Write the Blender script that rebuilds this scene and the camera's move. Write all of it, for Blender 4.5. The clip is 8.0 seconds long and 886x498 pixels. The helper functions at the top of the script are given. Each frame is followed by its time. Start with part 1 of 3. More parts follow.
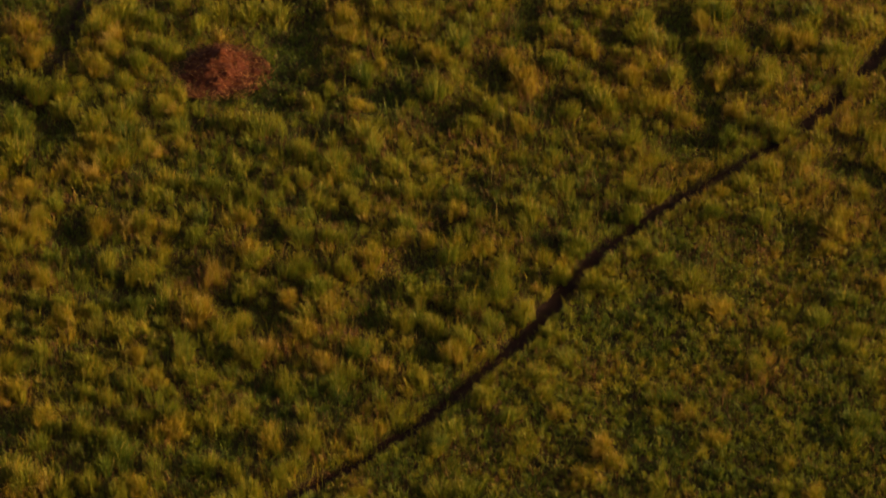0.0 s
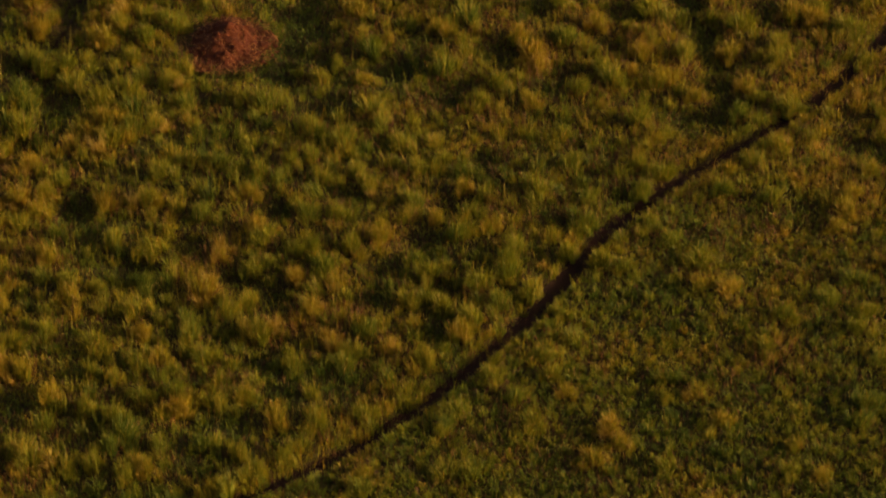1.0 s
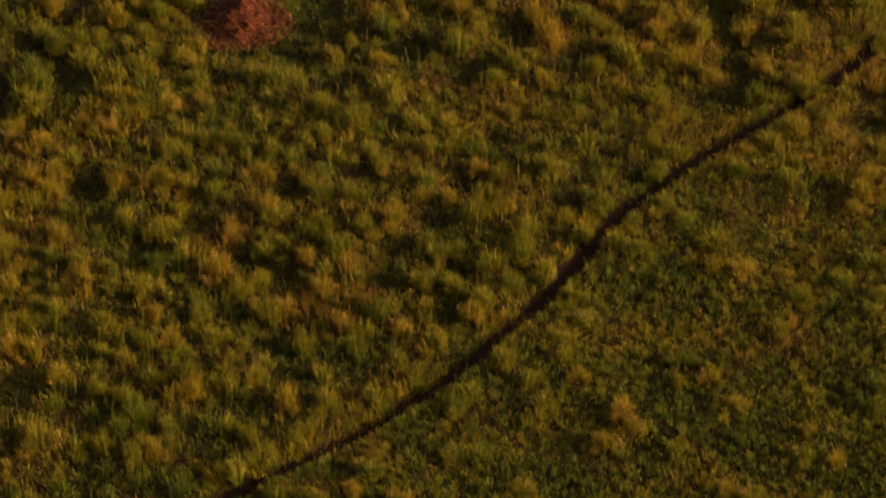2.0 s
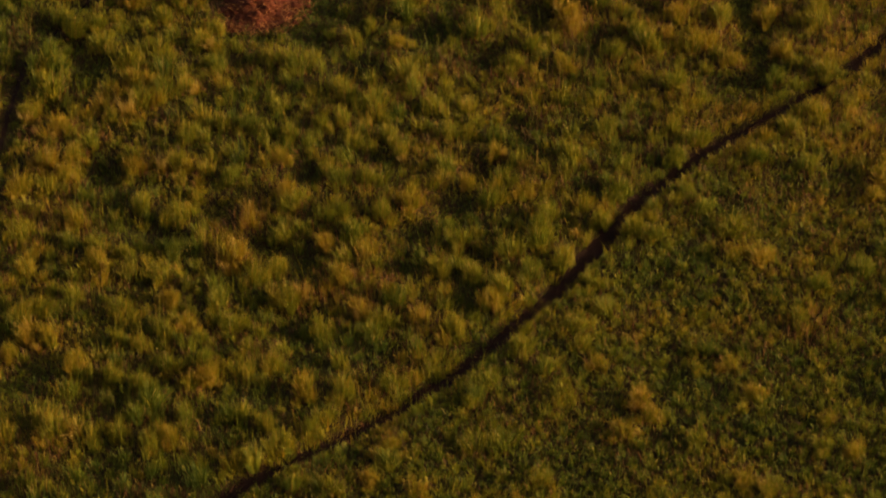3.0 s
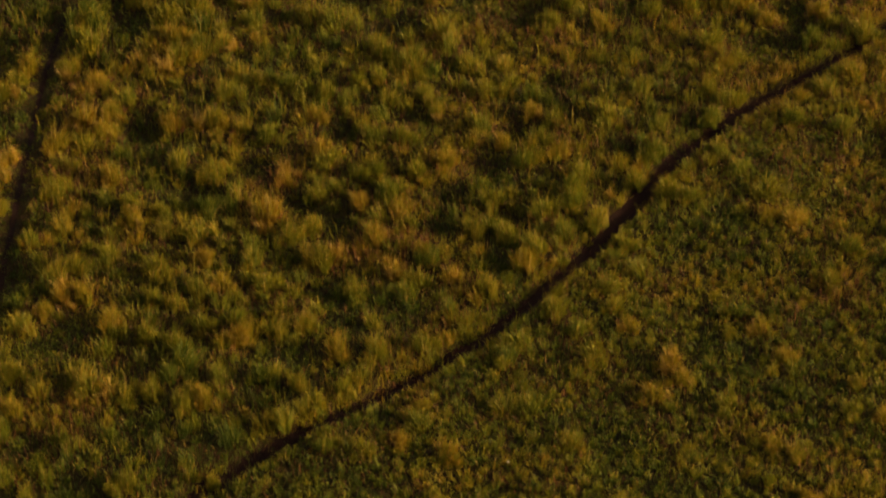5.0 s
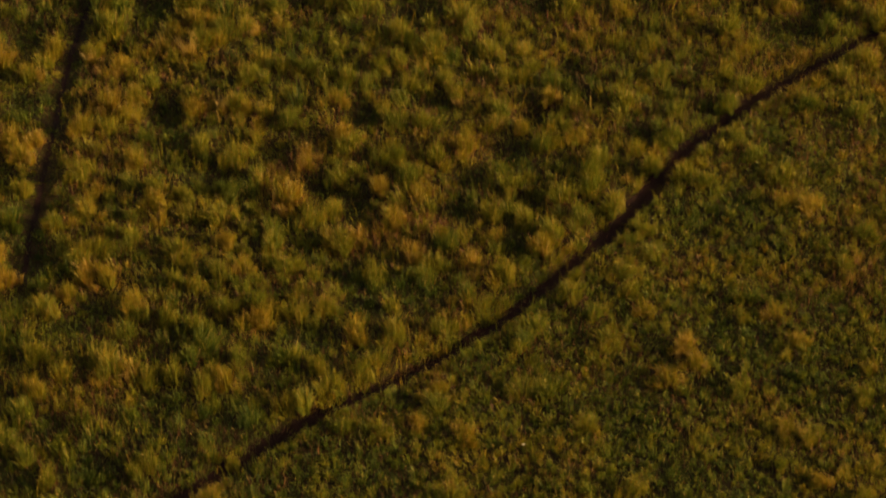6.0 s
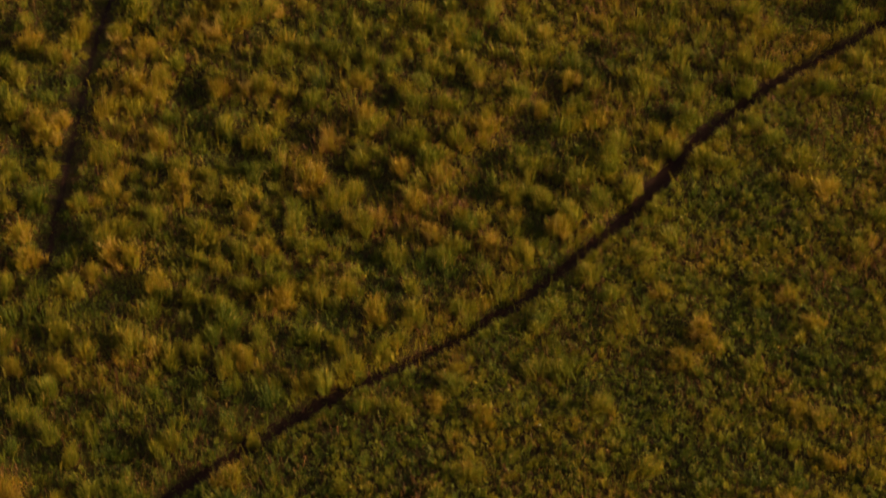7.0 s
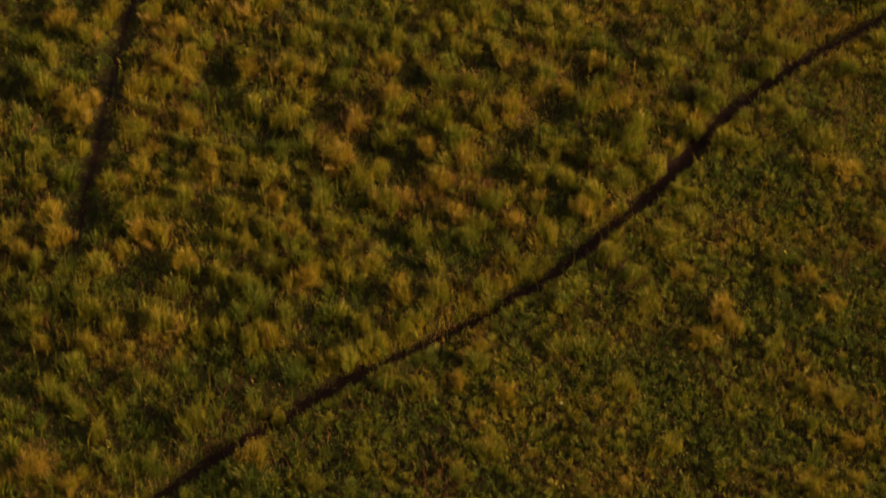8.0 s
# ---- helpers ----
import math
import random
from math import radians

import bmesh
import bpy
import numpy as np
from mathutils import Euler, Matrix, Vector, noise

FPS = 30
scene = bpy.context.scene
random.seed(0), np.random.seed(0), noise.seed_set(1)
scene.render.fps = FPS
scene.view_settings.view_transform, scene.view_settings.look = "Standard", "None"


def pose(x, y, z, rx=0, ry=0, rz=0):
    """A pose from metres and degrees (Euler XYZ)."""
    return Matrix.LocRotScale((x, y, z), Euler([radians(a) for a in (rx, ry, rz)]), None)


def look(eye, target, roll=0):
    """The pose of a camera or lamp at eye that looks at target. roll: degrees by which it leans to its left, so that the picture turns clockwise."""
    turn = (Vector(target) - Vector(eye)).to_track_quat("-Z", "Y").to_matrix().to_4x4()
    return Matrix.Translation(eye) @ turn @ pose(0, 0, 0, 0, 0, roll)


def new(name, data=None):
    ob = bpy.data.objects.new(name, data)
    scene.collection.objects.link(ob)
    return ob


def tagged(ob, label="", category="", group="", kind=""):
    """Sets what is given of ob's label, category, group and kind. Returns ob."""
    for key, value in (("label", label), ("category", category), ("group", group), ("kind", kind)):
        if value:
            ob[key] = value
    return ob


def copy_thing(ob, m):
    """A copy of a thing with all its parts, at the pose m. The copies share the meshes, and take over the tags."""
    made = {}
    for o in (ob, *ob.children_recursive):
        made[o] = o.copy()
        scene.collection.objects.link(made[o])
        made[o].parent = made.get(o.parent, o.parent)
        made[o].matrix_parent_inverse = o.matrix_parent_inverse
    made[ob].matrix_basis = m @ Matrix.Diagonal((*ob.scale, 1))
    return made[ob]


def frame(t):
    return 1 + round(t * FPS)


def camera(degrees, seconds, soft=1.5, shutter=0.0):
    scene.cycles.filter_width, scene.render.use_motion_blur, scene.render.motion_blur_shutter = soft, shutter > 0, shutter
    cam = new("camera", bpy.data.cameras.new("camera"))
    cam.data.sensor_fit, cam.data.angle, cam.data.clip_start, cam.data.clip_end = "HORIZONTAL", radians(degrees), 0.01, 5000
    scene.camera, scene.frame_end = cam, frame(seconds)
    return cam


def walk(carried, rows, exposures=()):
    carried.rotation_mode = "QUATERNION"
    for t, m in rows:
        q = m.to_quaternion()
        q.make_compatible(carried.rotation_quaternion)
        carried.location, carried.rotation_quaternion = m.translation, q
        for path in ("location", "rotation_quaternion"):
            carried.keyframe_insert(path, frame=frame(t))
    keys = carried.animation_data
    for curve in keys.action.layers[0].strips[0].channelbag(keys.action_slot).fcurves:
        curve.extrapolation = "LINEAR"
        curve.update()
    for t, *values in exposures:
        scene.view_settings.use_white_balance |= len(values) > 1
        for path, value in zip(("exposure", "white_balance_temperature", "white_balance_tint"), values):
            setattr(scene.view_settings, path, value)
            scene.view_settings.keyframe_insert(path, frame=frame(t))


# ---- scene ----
# The camera: a drone with a long lens, about 75 m from the grass, that turns left and tilts down as it climbs.
cam = camera(14.0, 8.0, soft=2.05)
ROWS = [
    (0.0, -0.000, -62.900, 41.048, 57.000, 0.000, 0.000),
    (0.5, 0.019, -62.597, 41.094, 56.640, 0.064, 0.068),
    (1.0, 0.096, -62.339, 41.219, 56.290, 0.233, 0.039),
    (1.5, 0.201, -62.059, 41.213, 56.007, 0.440, 0.053),
    (3.0, 0.427, -61.292, 41.455, 55.153, 1.155, -0.113),
    (3.5, 0.503, -61.039, 41.469, 54.905, 1.380, -0.179),
    (4.0, 0.618, -60.764, 41.521, 54.542, 1.632, -0.277),
    (4.5, 0.754, -60.889, 41.840, 54.222, 1.947, -0.350),
    (6.0, 1.165, -61.689, 42.950, 53.503, 2.891, -0.519),
    (6.5, 1.377, -61.993, 43.422, 53.242, 3.245, -0.632),
    (7.0, 1.544, -62.252, 43.772, 52.969, 3.628, -0.693),
    (7.5, 1.728, -62.465, 44.147, 52.645, 4.041, -0.802),
    (8.0, 1.976, -62.759, 44.434, 52.479, 4.518, -0.985),
]
EXPOSURE, KELVIN = 0.69, 8900
TINTS = [(0.0, 15), (1.0, 19), (2.0, 21), (8.0, 23)]
walk(cam, [(t, pose(x, y, z, tilt, 0, yaw) @ pose(0, 0, 0, 0, 0, roll)) for t, x, y, z, tilt, yaw, roll in ROWS],
     exposures=[(t, EXPOSURE, KELVIN, tint) for t, tint in TINTS])

# Light: a low evening sun from the camera's right, and the clear sky.
SUN_HEIGHT, SUN_FROM = 14.0, (1.0, -0.22)
world = bpy.data.worlds.new("evening_sky")
scene.world = world
world.use_nodes = True
wn = world.node_tree.nodes
sky = wn.new("ShaderNodeTexSky")
sky.sky_type, sky.sun_disc = "NISHITA", False
sky.sun_elevation = radians(SUN_HEIGHT)
sky.air_density, sky.dust_density, sky.ozone_density = 0.8, 6.0, 0.2
sky.sun_rotation = math.atan2(SUN_FROM[0], SUN_FROM[1])
wn["Background"].inputs["Strength"].default_value = 0.12
world.node_tree.links.new(sky.outputs["Color"], wn["Background"].inputs["Color"])
sun_data = bpy.data.lights.new("sun", "SUN")
sun_data.energy, sun_data.angle, sun_data.color = 4.3, radians(0.6), (1.0, 0.77, 0.44)
sun = new("sun", sun_data)
flat = math.hypot(*SUN_FROM)
rise = math.tan(radians(SUN_HEIGHT))
sun.matrix_world = look((40 * SUN_FROM[0] / flat, 40 * SUN_FROM[1] / flat, 40 * rise), (0, 0, 0))


# ---- materials ----
def material(name):
    m = bpy.data.materials.new(name)
    m.use_nodes = True
    nodes, links = m.node_tree.nodes, m.node_tree.links
    return m, nodes, links, nodes["Principled BSDF"], nodes["Material Output"]


def ramp(nodes, stops):
    r = nodes.new("ShaderNodeValToRGB")
    el = r.color_ramp.elements
    while len(el) < len(stops):
        el.new(0.5)
    for e, (p, c) in zip(el, stops):
        e.position, e.color = p, (*c, 1)
    return r


def noise_node(nodes, links, scale, detail=6, rough=0.6, coords="Object"):
    n = nodes.new("ShaderNodeTexNoise")
    n.inputs["Scale"].default_value = scale
    n.inputs["Detail"].default_value = detail
    n.inputs["Roughness"].default_value = rough
    tc = nodes.new("ShaderNodeTexCoord")
    links.new(tc.outputs[coords], n.inputs["Vector"])
    return n


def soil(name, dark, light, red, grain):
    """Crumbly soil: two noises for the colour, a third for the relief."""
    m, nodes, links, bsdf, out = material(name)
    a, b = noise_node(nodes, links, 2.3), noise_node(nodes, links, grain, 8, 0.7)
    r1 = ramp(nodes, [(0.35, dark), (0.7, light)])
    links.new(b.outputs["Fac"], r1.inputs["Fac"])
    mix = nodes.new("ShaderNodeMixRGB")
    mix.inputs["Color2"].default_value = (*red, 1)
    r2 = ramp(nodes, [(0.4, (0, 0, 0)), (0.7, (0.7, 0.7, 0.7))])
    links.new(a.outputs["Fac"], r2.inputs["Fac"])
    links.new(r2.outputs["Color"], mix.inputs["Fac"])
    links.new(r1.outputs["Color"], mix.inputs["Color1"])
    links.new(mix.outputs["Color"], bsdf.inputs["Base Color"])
    bump = nodes.new("ShaderNodeBump")
    bump.inputs["Strength"].default_value, bump.inputs["Distance"].default_value = 0.8, 0.03
    links.new(b.outputs["Fac"], bump.inputs["Height"])
    links.new(bump.outputs["Normal"], bsdf.inputs["Normal"])
    bsdf.inputs["Roughness"].default_value = 0.95
    bsdf.inputs["Specular IOR Level"].default_value = 0.15
    return m


def blade_material(name, stops, through_light=0.35):
    """Grass: each blade carries how dry it is, lowered where its colour holds shade; thin blades let some light
    through.
    """
    m, nodes, links, bsdf, out = material(name)
    at = nodes.new("ShaderNodeAttribute")
    at.attribute_name = "dry"
    r = ramp(nodes, stops)
    links.new(at.outputs["Fac"], r.inputs["Fac"])
    mottle = noise_node(nodes, links, 9.0, 3)
    vary = ramp(nodes, [(0.3, (0.70, 0.72, 0.7)), (0.7, (1.22, 1.18, 1.1))])
    links.new(mottle.outputs["Fac"], vary.inputs["Fac"])
    mul = nodes.new("ShaderNodeMixRGB")
    mul.blend_type = "MULTIPLY"
    mul.inputs["Fac"].default_value = 1.0
    links.new(r.outputs["Color"], mul.inputs["Color1"])
    links.new(vary.outputs["Color"], mul.inputs["Color2"])
    links.new(mul.outputs["Color"], bsdf.inputs["Base Color"])
    bsdf.inputs["Roughness"].default_value = 0.6
    bsdf.inputs["Specular IOR Level"].default_value = 0.25
    tr = nodes.new("ShaderNodeBsdfTranslucent")
    links.new(mul.outputs["Color"], tr.inputs["Color"])
    ms = nodes.new("ShaderNodeMixShader")
    ms.inputs["Fac"].default_value = through_light
    links.new(bsdf.outputs["BSDF"], ms.inputs[1])
    links.new(tr.outputs["BSDF"], ms.inputs[2])
    links.new(ms.outputs["Shader"], out.inputs["Surface"])
    return m


GRASS_STOPS = [(0.0, (0.036, 0.068, 0.010)), (0.25, (0.094, 0.128, 0.013)), (0.47, (0.160, 0.164, 0.017)), (0.70, (0.226, 0.184, 0.018)),
               (0.90, (0.275, 0.152, 0.016)), (1.0, (0.330, 0.235, 0.070))]
grass_mat = blade_material("grass_blades", GRASS_STOPS)
litter_mat = blade_material("dead_grass", [(0.0, (0.06, 0.026, 0.010)), (0.6, (0.14, 0.060, 0.021)), (1.0, (0.25, 0.115, 0.040))], 0.15)
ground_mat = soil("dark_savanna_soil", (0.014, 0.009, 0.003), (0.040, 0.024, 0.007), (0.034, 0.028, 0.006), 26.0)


def grass_from_afar(m):
    """Past the meadow's middle the soil is covered with grass too thin to build: mottled olive and straw."""
    nodes, links = m.node_tree.nodes, m.node_tree.links
    bsdf = nodes["Principled BSDF"]
    soil_link = bsdf.inputs["Base Color"].links[0].from_socket
    geo, dist = nodes.new("ShaderNodeNewGeometry"), nodes.new("ShaderNodeVectorMath")
    dist.operation = "LENGTH"
    links.new(geo.outputs["Position"], dist.inputs[0])
    edge = nodes.new("ShaderNodeMapRange")
    edge.inputs["From Min"].default_value, edge.inputs["From Max"].default_value = 13.0, 22.0
    links.new(dist.outputs["Value"], edge.inputs["Value"])
    tufts = noise_node(nodes, links, 3.2, 8, 0.72)
    cover = ramp(nodes, [(0.32, (0.016, 0.013, 0.006)), (0.48, (0.055, 0.070, 0.008)), (0.60, (0.12, 0.11, 0.014)), (0.75, (0.19, 0.13, 0.03))])
    links.new(tufts.outputs["Fac"], cover.inputs["Fac"])
    mix = nodes.new("ShaderNodeMixRGB")
    links.new(edge.outputs["Result"], mix.inputs["Fac"])
    links.new(soil_link, mix.inputs["Color1"])
    links.new(cover.outputs["Color"], mix.inputs["Color2"])
    links.new(mix.outputs["Color"], bsdf.inputs["Base Color"])


grass_from_afar(ground_mat)
petal_mat = blade_material("pale_petal", [(0.0, (0.66, 0.60, 0.50)), (1.0, (0.74, 0.68, 0.56))], 0.2)
# Trodden red-brown earth, its colour pushed near black to hold the grass banks' shade.
shaded_trail_mat = soil("shaded_trodden_soil", (0.008, 0.0035, 0.0025), (0.020, 0.009, 0.005), (0.024, 0.008, 0.005), 30.0)
mound_mat = soil("red_mound_soil", (0.032, 0.009, 0.007), (0.088, 0.022, 0.005), (0.050, 0.012, 0.007), 12.0)


# ---- fields over the plan ----
def lattice(ix, iy, seed):
    h = (ix * 374761393 + iy * 668265263 + seed * 974634599) & 0xFFFFFFFF
    h = ((h ^ (h >> 13)) * 1274126177) & 0xFFFFFFFF
    return ((h ^ (h >> 16)) & 0xFFFFFF) / 0xFFFFFF


def value_noise(x, y, scale, seed):
    """Smooth noise from 0 to 1 with cells of the given size in metres."""
    u, v = np.asarray(x) / scale + 1000.0, np.asarray(y) / scale + 1000.0
    iu, iv = np.floor(u).astype(np.int64), np.floor(v).astype(np.int64)
    fu, fv = u - iu, v - iv
    fu, fv = fu * fu * (3 - 2 * fu), fv * fv * (3 - 2 * fv)
    a, b = lattice(iu, iv, seed), lattice(iu + 1, iv, seed)
    c, d = lattice(iu, iv + 1, seed), lattice(iu + 1, iv + 1, seed)
    return (a * (1 - fu) + b * fu) * (1 - fv) + (c * (1 - fu) + d * fu) * fv


def fbm(x, y, scale, seed):
    return (value_noise(x, y, scale, seed) * 0.55 + value_noise(x, y, scale * 0.45, seed + 7) * 0.3
            + value_noise(x, y, scale * 0.2, seed + 13) * 0.15)


def smooth_line(points, step=0.25):
    """A Catmull-Rom curve through the bends of a track."""
    p = np.array(points, float)
    p = np.vstack([2 * p[0] - p[1], p, 2 * p[-1] - p[-2]])
    out = []
    for i in range(1, len(p) - 2):
        n = max(2, int(np.hypot(*(p[i + 1] - p[i])) / step))
        t = np.linspace(0, 1, n, endpoint=False)[:, None]
        out.append(0.5 * (2 * p[i] + (p[i + 1] - p[i - 1]) * t + (2 * p[i - 1] - 5 * p[i] + 4 * p[i + 1] - p[i + 2]) * t ** 2
                          + (3 * p[i] - p[i - 1] - 3 * p[i + 1] + p[i + 2]) * t ** 3))
    return np.vstack(out + [p[-2:-1]])


MAIN_TRAIL = smooth_line([(30, 36), (15, 17), (11.2, 10.6), (10.03, 8.55), (9.08, 6.78), (8.07, 5.3), (7.36, 4.55), (6.28, 3.48),
                          (5.24, 2.48), (4.14, 1.2), (3.2, -0.1), (2.77, -0.78), (2.48, -1.42), (2.1, -2.05), (1.36, -3.4), (0.92, -4.08),
                          (0.28, -5.02), (-0.5, -5.98), (-1.28, -6.88), (-2.1, -7.62), (-2.8, -8.2), (-3.62, -8.92), (-4.37, -9.6),
                          (-5.25, -10.52), (-5.85, -11.1), (-6.7, -12.02), (-7.3, -12.85), (-10, -16.5), (-24, -30)])
SIDE_TRAIL = smooth_line([(-5, 26), (-8.1, 12.4), (-8.5, 10.5), (-8.62, 8.7), (-8.98, 7.5), (-9.5, 6.4), (-9.93, 4.95), (-10.08, 3.6), (-10.12, 1.9),
                          (-10.1, 0.2), (-10.1, -1.2), (-10.08, -2.9), (-10.06, -4.3), (-10.05, -5.6)])
# Lines along which animals have pressed the grass down, with no bare soil.
FAINT_LINES = [smooth_line(q) for q in (
    [(5.44, 12.57), (5.49, 10.9), (5.6, 9.3), (5.66, 7.5), (5.82, 6.0), (6.05, 4.2)],
    [(-9.7, 7.2), (-8.7, 7.05), (-7.4, 6.98), (-6.1, 6.6), (-4.83, 6.2), (-3.8, 5.9)],
    [(1.75, 12.0), (1.89, 10.6), (2.05, 9.3), (2.2, 8.0)],
    [(-10.05, -5.4), (-9.6, -6.4), (-9.0, -7.1), (-8.2, -8.1)],
    [(-7.2, -4.0), (-7.55, -4.67), (-7.95, -5.4), (-8.35, -6.0), (-8.9, -6.75), (-9.6, -7.9)])]


def off_line(x, y, line):
    """Distance of each point from a track."""
    x, y = np.asarray(x, float).ravel(), np.asarray(y, float).ravel()
    best = np.full(len(x), 1e9)
    for (ax, ay), (bx, by) in zip(line[:-1], line[1:]):
        near = (x > min(ax, bx) - 1.2) & (x < max(ax, bx) + 1.2) & (y > min(ay, by) - 1.2) & (y < max(ay, by) + 1.2)
        if not near.any():
            continue
        px, py, dx, dy = x[near] - ax, y[near] - ay, bx - ax, by - ay
        t = np.clip((px * dx + py * dy) / (dx * dx + dy * dy), 0, 1)
        best[near] = np.minimum(best[near], np.hypot(px - t * dx, py - t * dy))
    return best


# Single tussocks that stand out: place, radius and how dry they are, stretch by stretch.
MOUND_MEADOW = [
    (-9.34, 8.14, 0.36, 0.8), (-9.07, 8.66, 0.19, 0.6), (-7.83, 9.31, 0.46, 0.7), (-7.5, 8.4, 0.32, 0.85), (-7.76, 7.63, 0.32, 0.8),
    (-9.58, 9.31, 0.39, 0.95), (-6.82, 7.76, 0.38, 0.5), (-6.2, 8.14, 0.32, 0.5), (-8.29, 5.64, 0.38, 0.45), (-8.98, 6.38, 0.38, 0.5),
    (-9.49, 5.15, 0.44, 0.3), (-9.25, 3.96, 0.49, 0.45), (-7.1, 5.52, 0.44, 0.5), (-6.18, 5.88, 0.31, 0.65), (-7.56, 4.32, 0.31, 0.7),
    (-6.85, 3.89, 0.37, 0.5), (-6.37, 4.03, 0.25, 0.7), (-7.31, 3.5, 0.43, 0.75), (-4.52, 5.15, 0.37, 0.5), (-4.01, 4.91, 0.37, 0.5),
    (-4.5, 10.11, 0.39, 0.5), (-3.85, 10.24, 0.39, 0.6), (-5.15, 10.11, 0.46, 0.5), (-7.43, 9.97, 0.39, 0.45),]
TOP_MEADOW = [
    (-2.27, 9.97, 0.37, 0.7), (-1.83, 7.38, 0.32, 0.4), (-0.64, 9.71, 0.46, 0.45), (-2.06, 9.05, 0.26, 0.8), (-1.43, 7.89, 0.15, 0.75),
    (-1.36, 9.97, 0.2, 0.7), (-0.31, 8.27, 0.28, 0.7), (0.34, 8.79, 0.32, 0.4), (-0.18, 6.38, 0.38, 0.5), (-2.51, 6.75, 0.23, 0.35),
    (-1.93, 6.01, 0.23, 0.85), (-1.66, 4.67, 0.37, 0.5), (1.01, 5.88, 0.28, 0.5), (0.63, 5.15, 0.27, 0.6), (1.48, 7.89, 0.32, 0.8),
    (1.85, 7.13, 0.38, 0.97), (1.91, 6.62, 0.25, 0.97), (2.48, 9.31, 0.32, 0.5), (2.57, 7.76, 0.32, 0.4), (2.82, 5.64, 0.28, 0.6),
    (3.29, 8.53, 0.28, 0.8), (1.75, 5.15, 0.25, 0.75), (-2.25, 3.61, 0.31, 0.6), (0.93, 10.24, 0.26, 0.5),]
TRAIL_HEAD = [
    (3.61, 10.11, 0.26, 0.5), (4.49, 9.31, 0.33, 0.45), (4.27, 7.25, 0.32, 0.7), (3.53, 6.13, 0.35, 0.6), (4.72, 6.13, 0.38, 0.7),
    (5.21, 7.13, 0.32, 0.55), (5.94, 9.71, 0.26, 0.7), (6.44, 8.4, 0.36, 0.6), (6.23, 7.25, 0.32, 0.75), (7.29, 6.87, 0.32, 0.45),
    (7.7, 8.92, 0.39, 0.75), (6.51, 5.76, 0.28, 0.75), (5.37, 5.4, 0.22, 0.8), (8.19, 8.66, 0.26, 0.7), (7.39, 4.91, 0.35, 0.6),
    (6.48, 10.11, 0.33, 0.35), (4.02, 4.44, 0.37, 0.5), (8.93, 8.27, 0.39, 0.55), (9.7, 9.57, 0.39, 0.55),]
LEFT_MEADOW = [
    (-9.09, 1.11, 0.34, 0.9), (-8.52, 1.45, 0.26, 0.85), (-8.63, 0.67, 0.3, 0.7), (-8.14, -0.09, 0.21, 0.4), (-8.98, 2.46, 0.3, 0.7),
    (-7.17, 1, 0.3, 0.8), (-6.35, 1.11, 0.33, 0.75), (-6.18, 2.12, 0.3, 0.5), (-5.19, 0.56, 0.3, 0.35), (-4.22, 1.34, 0.21, 0.75),
    (-4.05, 0.13, 0.24, 0.9), (-3.91, -0.41, 0.35, 0.55), (-4.7, -0.94, 0.23, 0.95), (-5.03, -2.19, 0.4, 0.97), (-4.09, -2.6, 0.25, 0.6),
    (-7.64, -2.49, 0.29, 0.8), (-7.75, -1.88, 0.23, 0.5), (-7.09, -2.19, 0.23, 0.35), (-6.16, -0.73, 0.35, 0.6), (-8.23, -1.04, 0.29, 0.8),
    (-3.13, -0.83, 0.23, 0.6), (-3.15, -1.78, 0.23, 0.8), (-3.97, -1.46, 0.29, 0.4), (-6.94, -0.51, 0.35, 0.4),]
MIDDLE_MEADOW = [
    (-2.94, 0.56, 0.3, 0.6), (-2.41, 0.56, 0.3, 0.6), (-2.34, -1.98, 0.23, 0.75), (-2.85, -0.62, 0.29, 0.5), (-1.72, 1.56, 0.24, 0.75),
    (-1.45, -0.3, 0.35, 0.8), (-0.71, 2.46, 0.27, 0.6), (-0.51, -1.57, 0.4, 0.45), (0.13, -0.19, 0.29, 0.6), (-0.28, 0.46, 0.21, 0.65),
    (0.25, 1.67, 0.24, 0.7), (0.53, -1.98, 0.34, 0.5), (1.17, -1.57, 0.35, 0.55), (1.62, -2.19, 0.29, 0.6), (2.4, -0.83, 0.29, 0.5),
    (1.86, 1.56, 0.36, 0.55), (0.9, 0.24, 0.21, 0.65), (2.84, 0.24, 0.29, 0.25), (-0.84, -2.6, 0.25, 0.6), (-2.78, -2.8, 0.28, 0.7),
    (-0.16, -2.8, 0.28, 0.5), (0.98, -2.7, 0.28, 0.55), (-2.59, -1.46, 0.35, 0.4), (-5, 2.57, 0.3, 0.4),]
FAR_BANK = [
    (4.52, -0.3, 0.33, 0.4), (5.06, -1.04, 0.35, 0.55), (8.26, 0.89, 0.38, 0.75), (8.03, 0.35, 0.26, 0.8), (6.69, 1.34, 0.3, 0.45),
    (8.15, -1.57, 0.29, 0.4), (8.94, 2.46, 0.24, 0.7), (4.41, 2.23, 0.3, 0.45), (5.69, 1.56, 0.3, 0.4), (4.02, 1.56, 0.3, 0.35),
    (6.49, 2.69, 0.3, 0.5), (9.01, -1.04, 0.23, 0.75), (7.6, -2.49, 0.34, 0.4), (8.26, -2.8, 0.29, 0.35), (5.58, -2.09, 0.29, 0.65),
    (3.54, -1.25, 0.29, 0.5), (6.23, -4.1, 0.28, 0.6), (8.08, -3.5, 0.28, 0.5), (8.43, -4.49, 0.28, 0.55), (4.8, -5.64, 0.28, 0.75),
    (4.39, -5.07, 0.28, 0.35),]
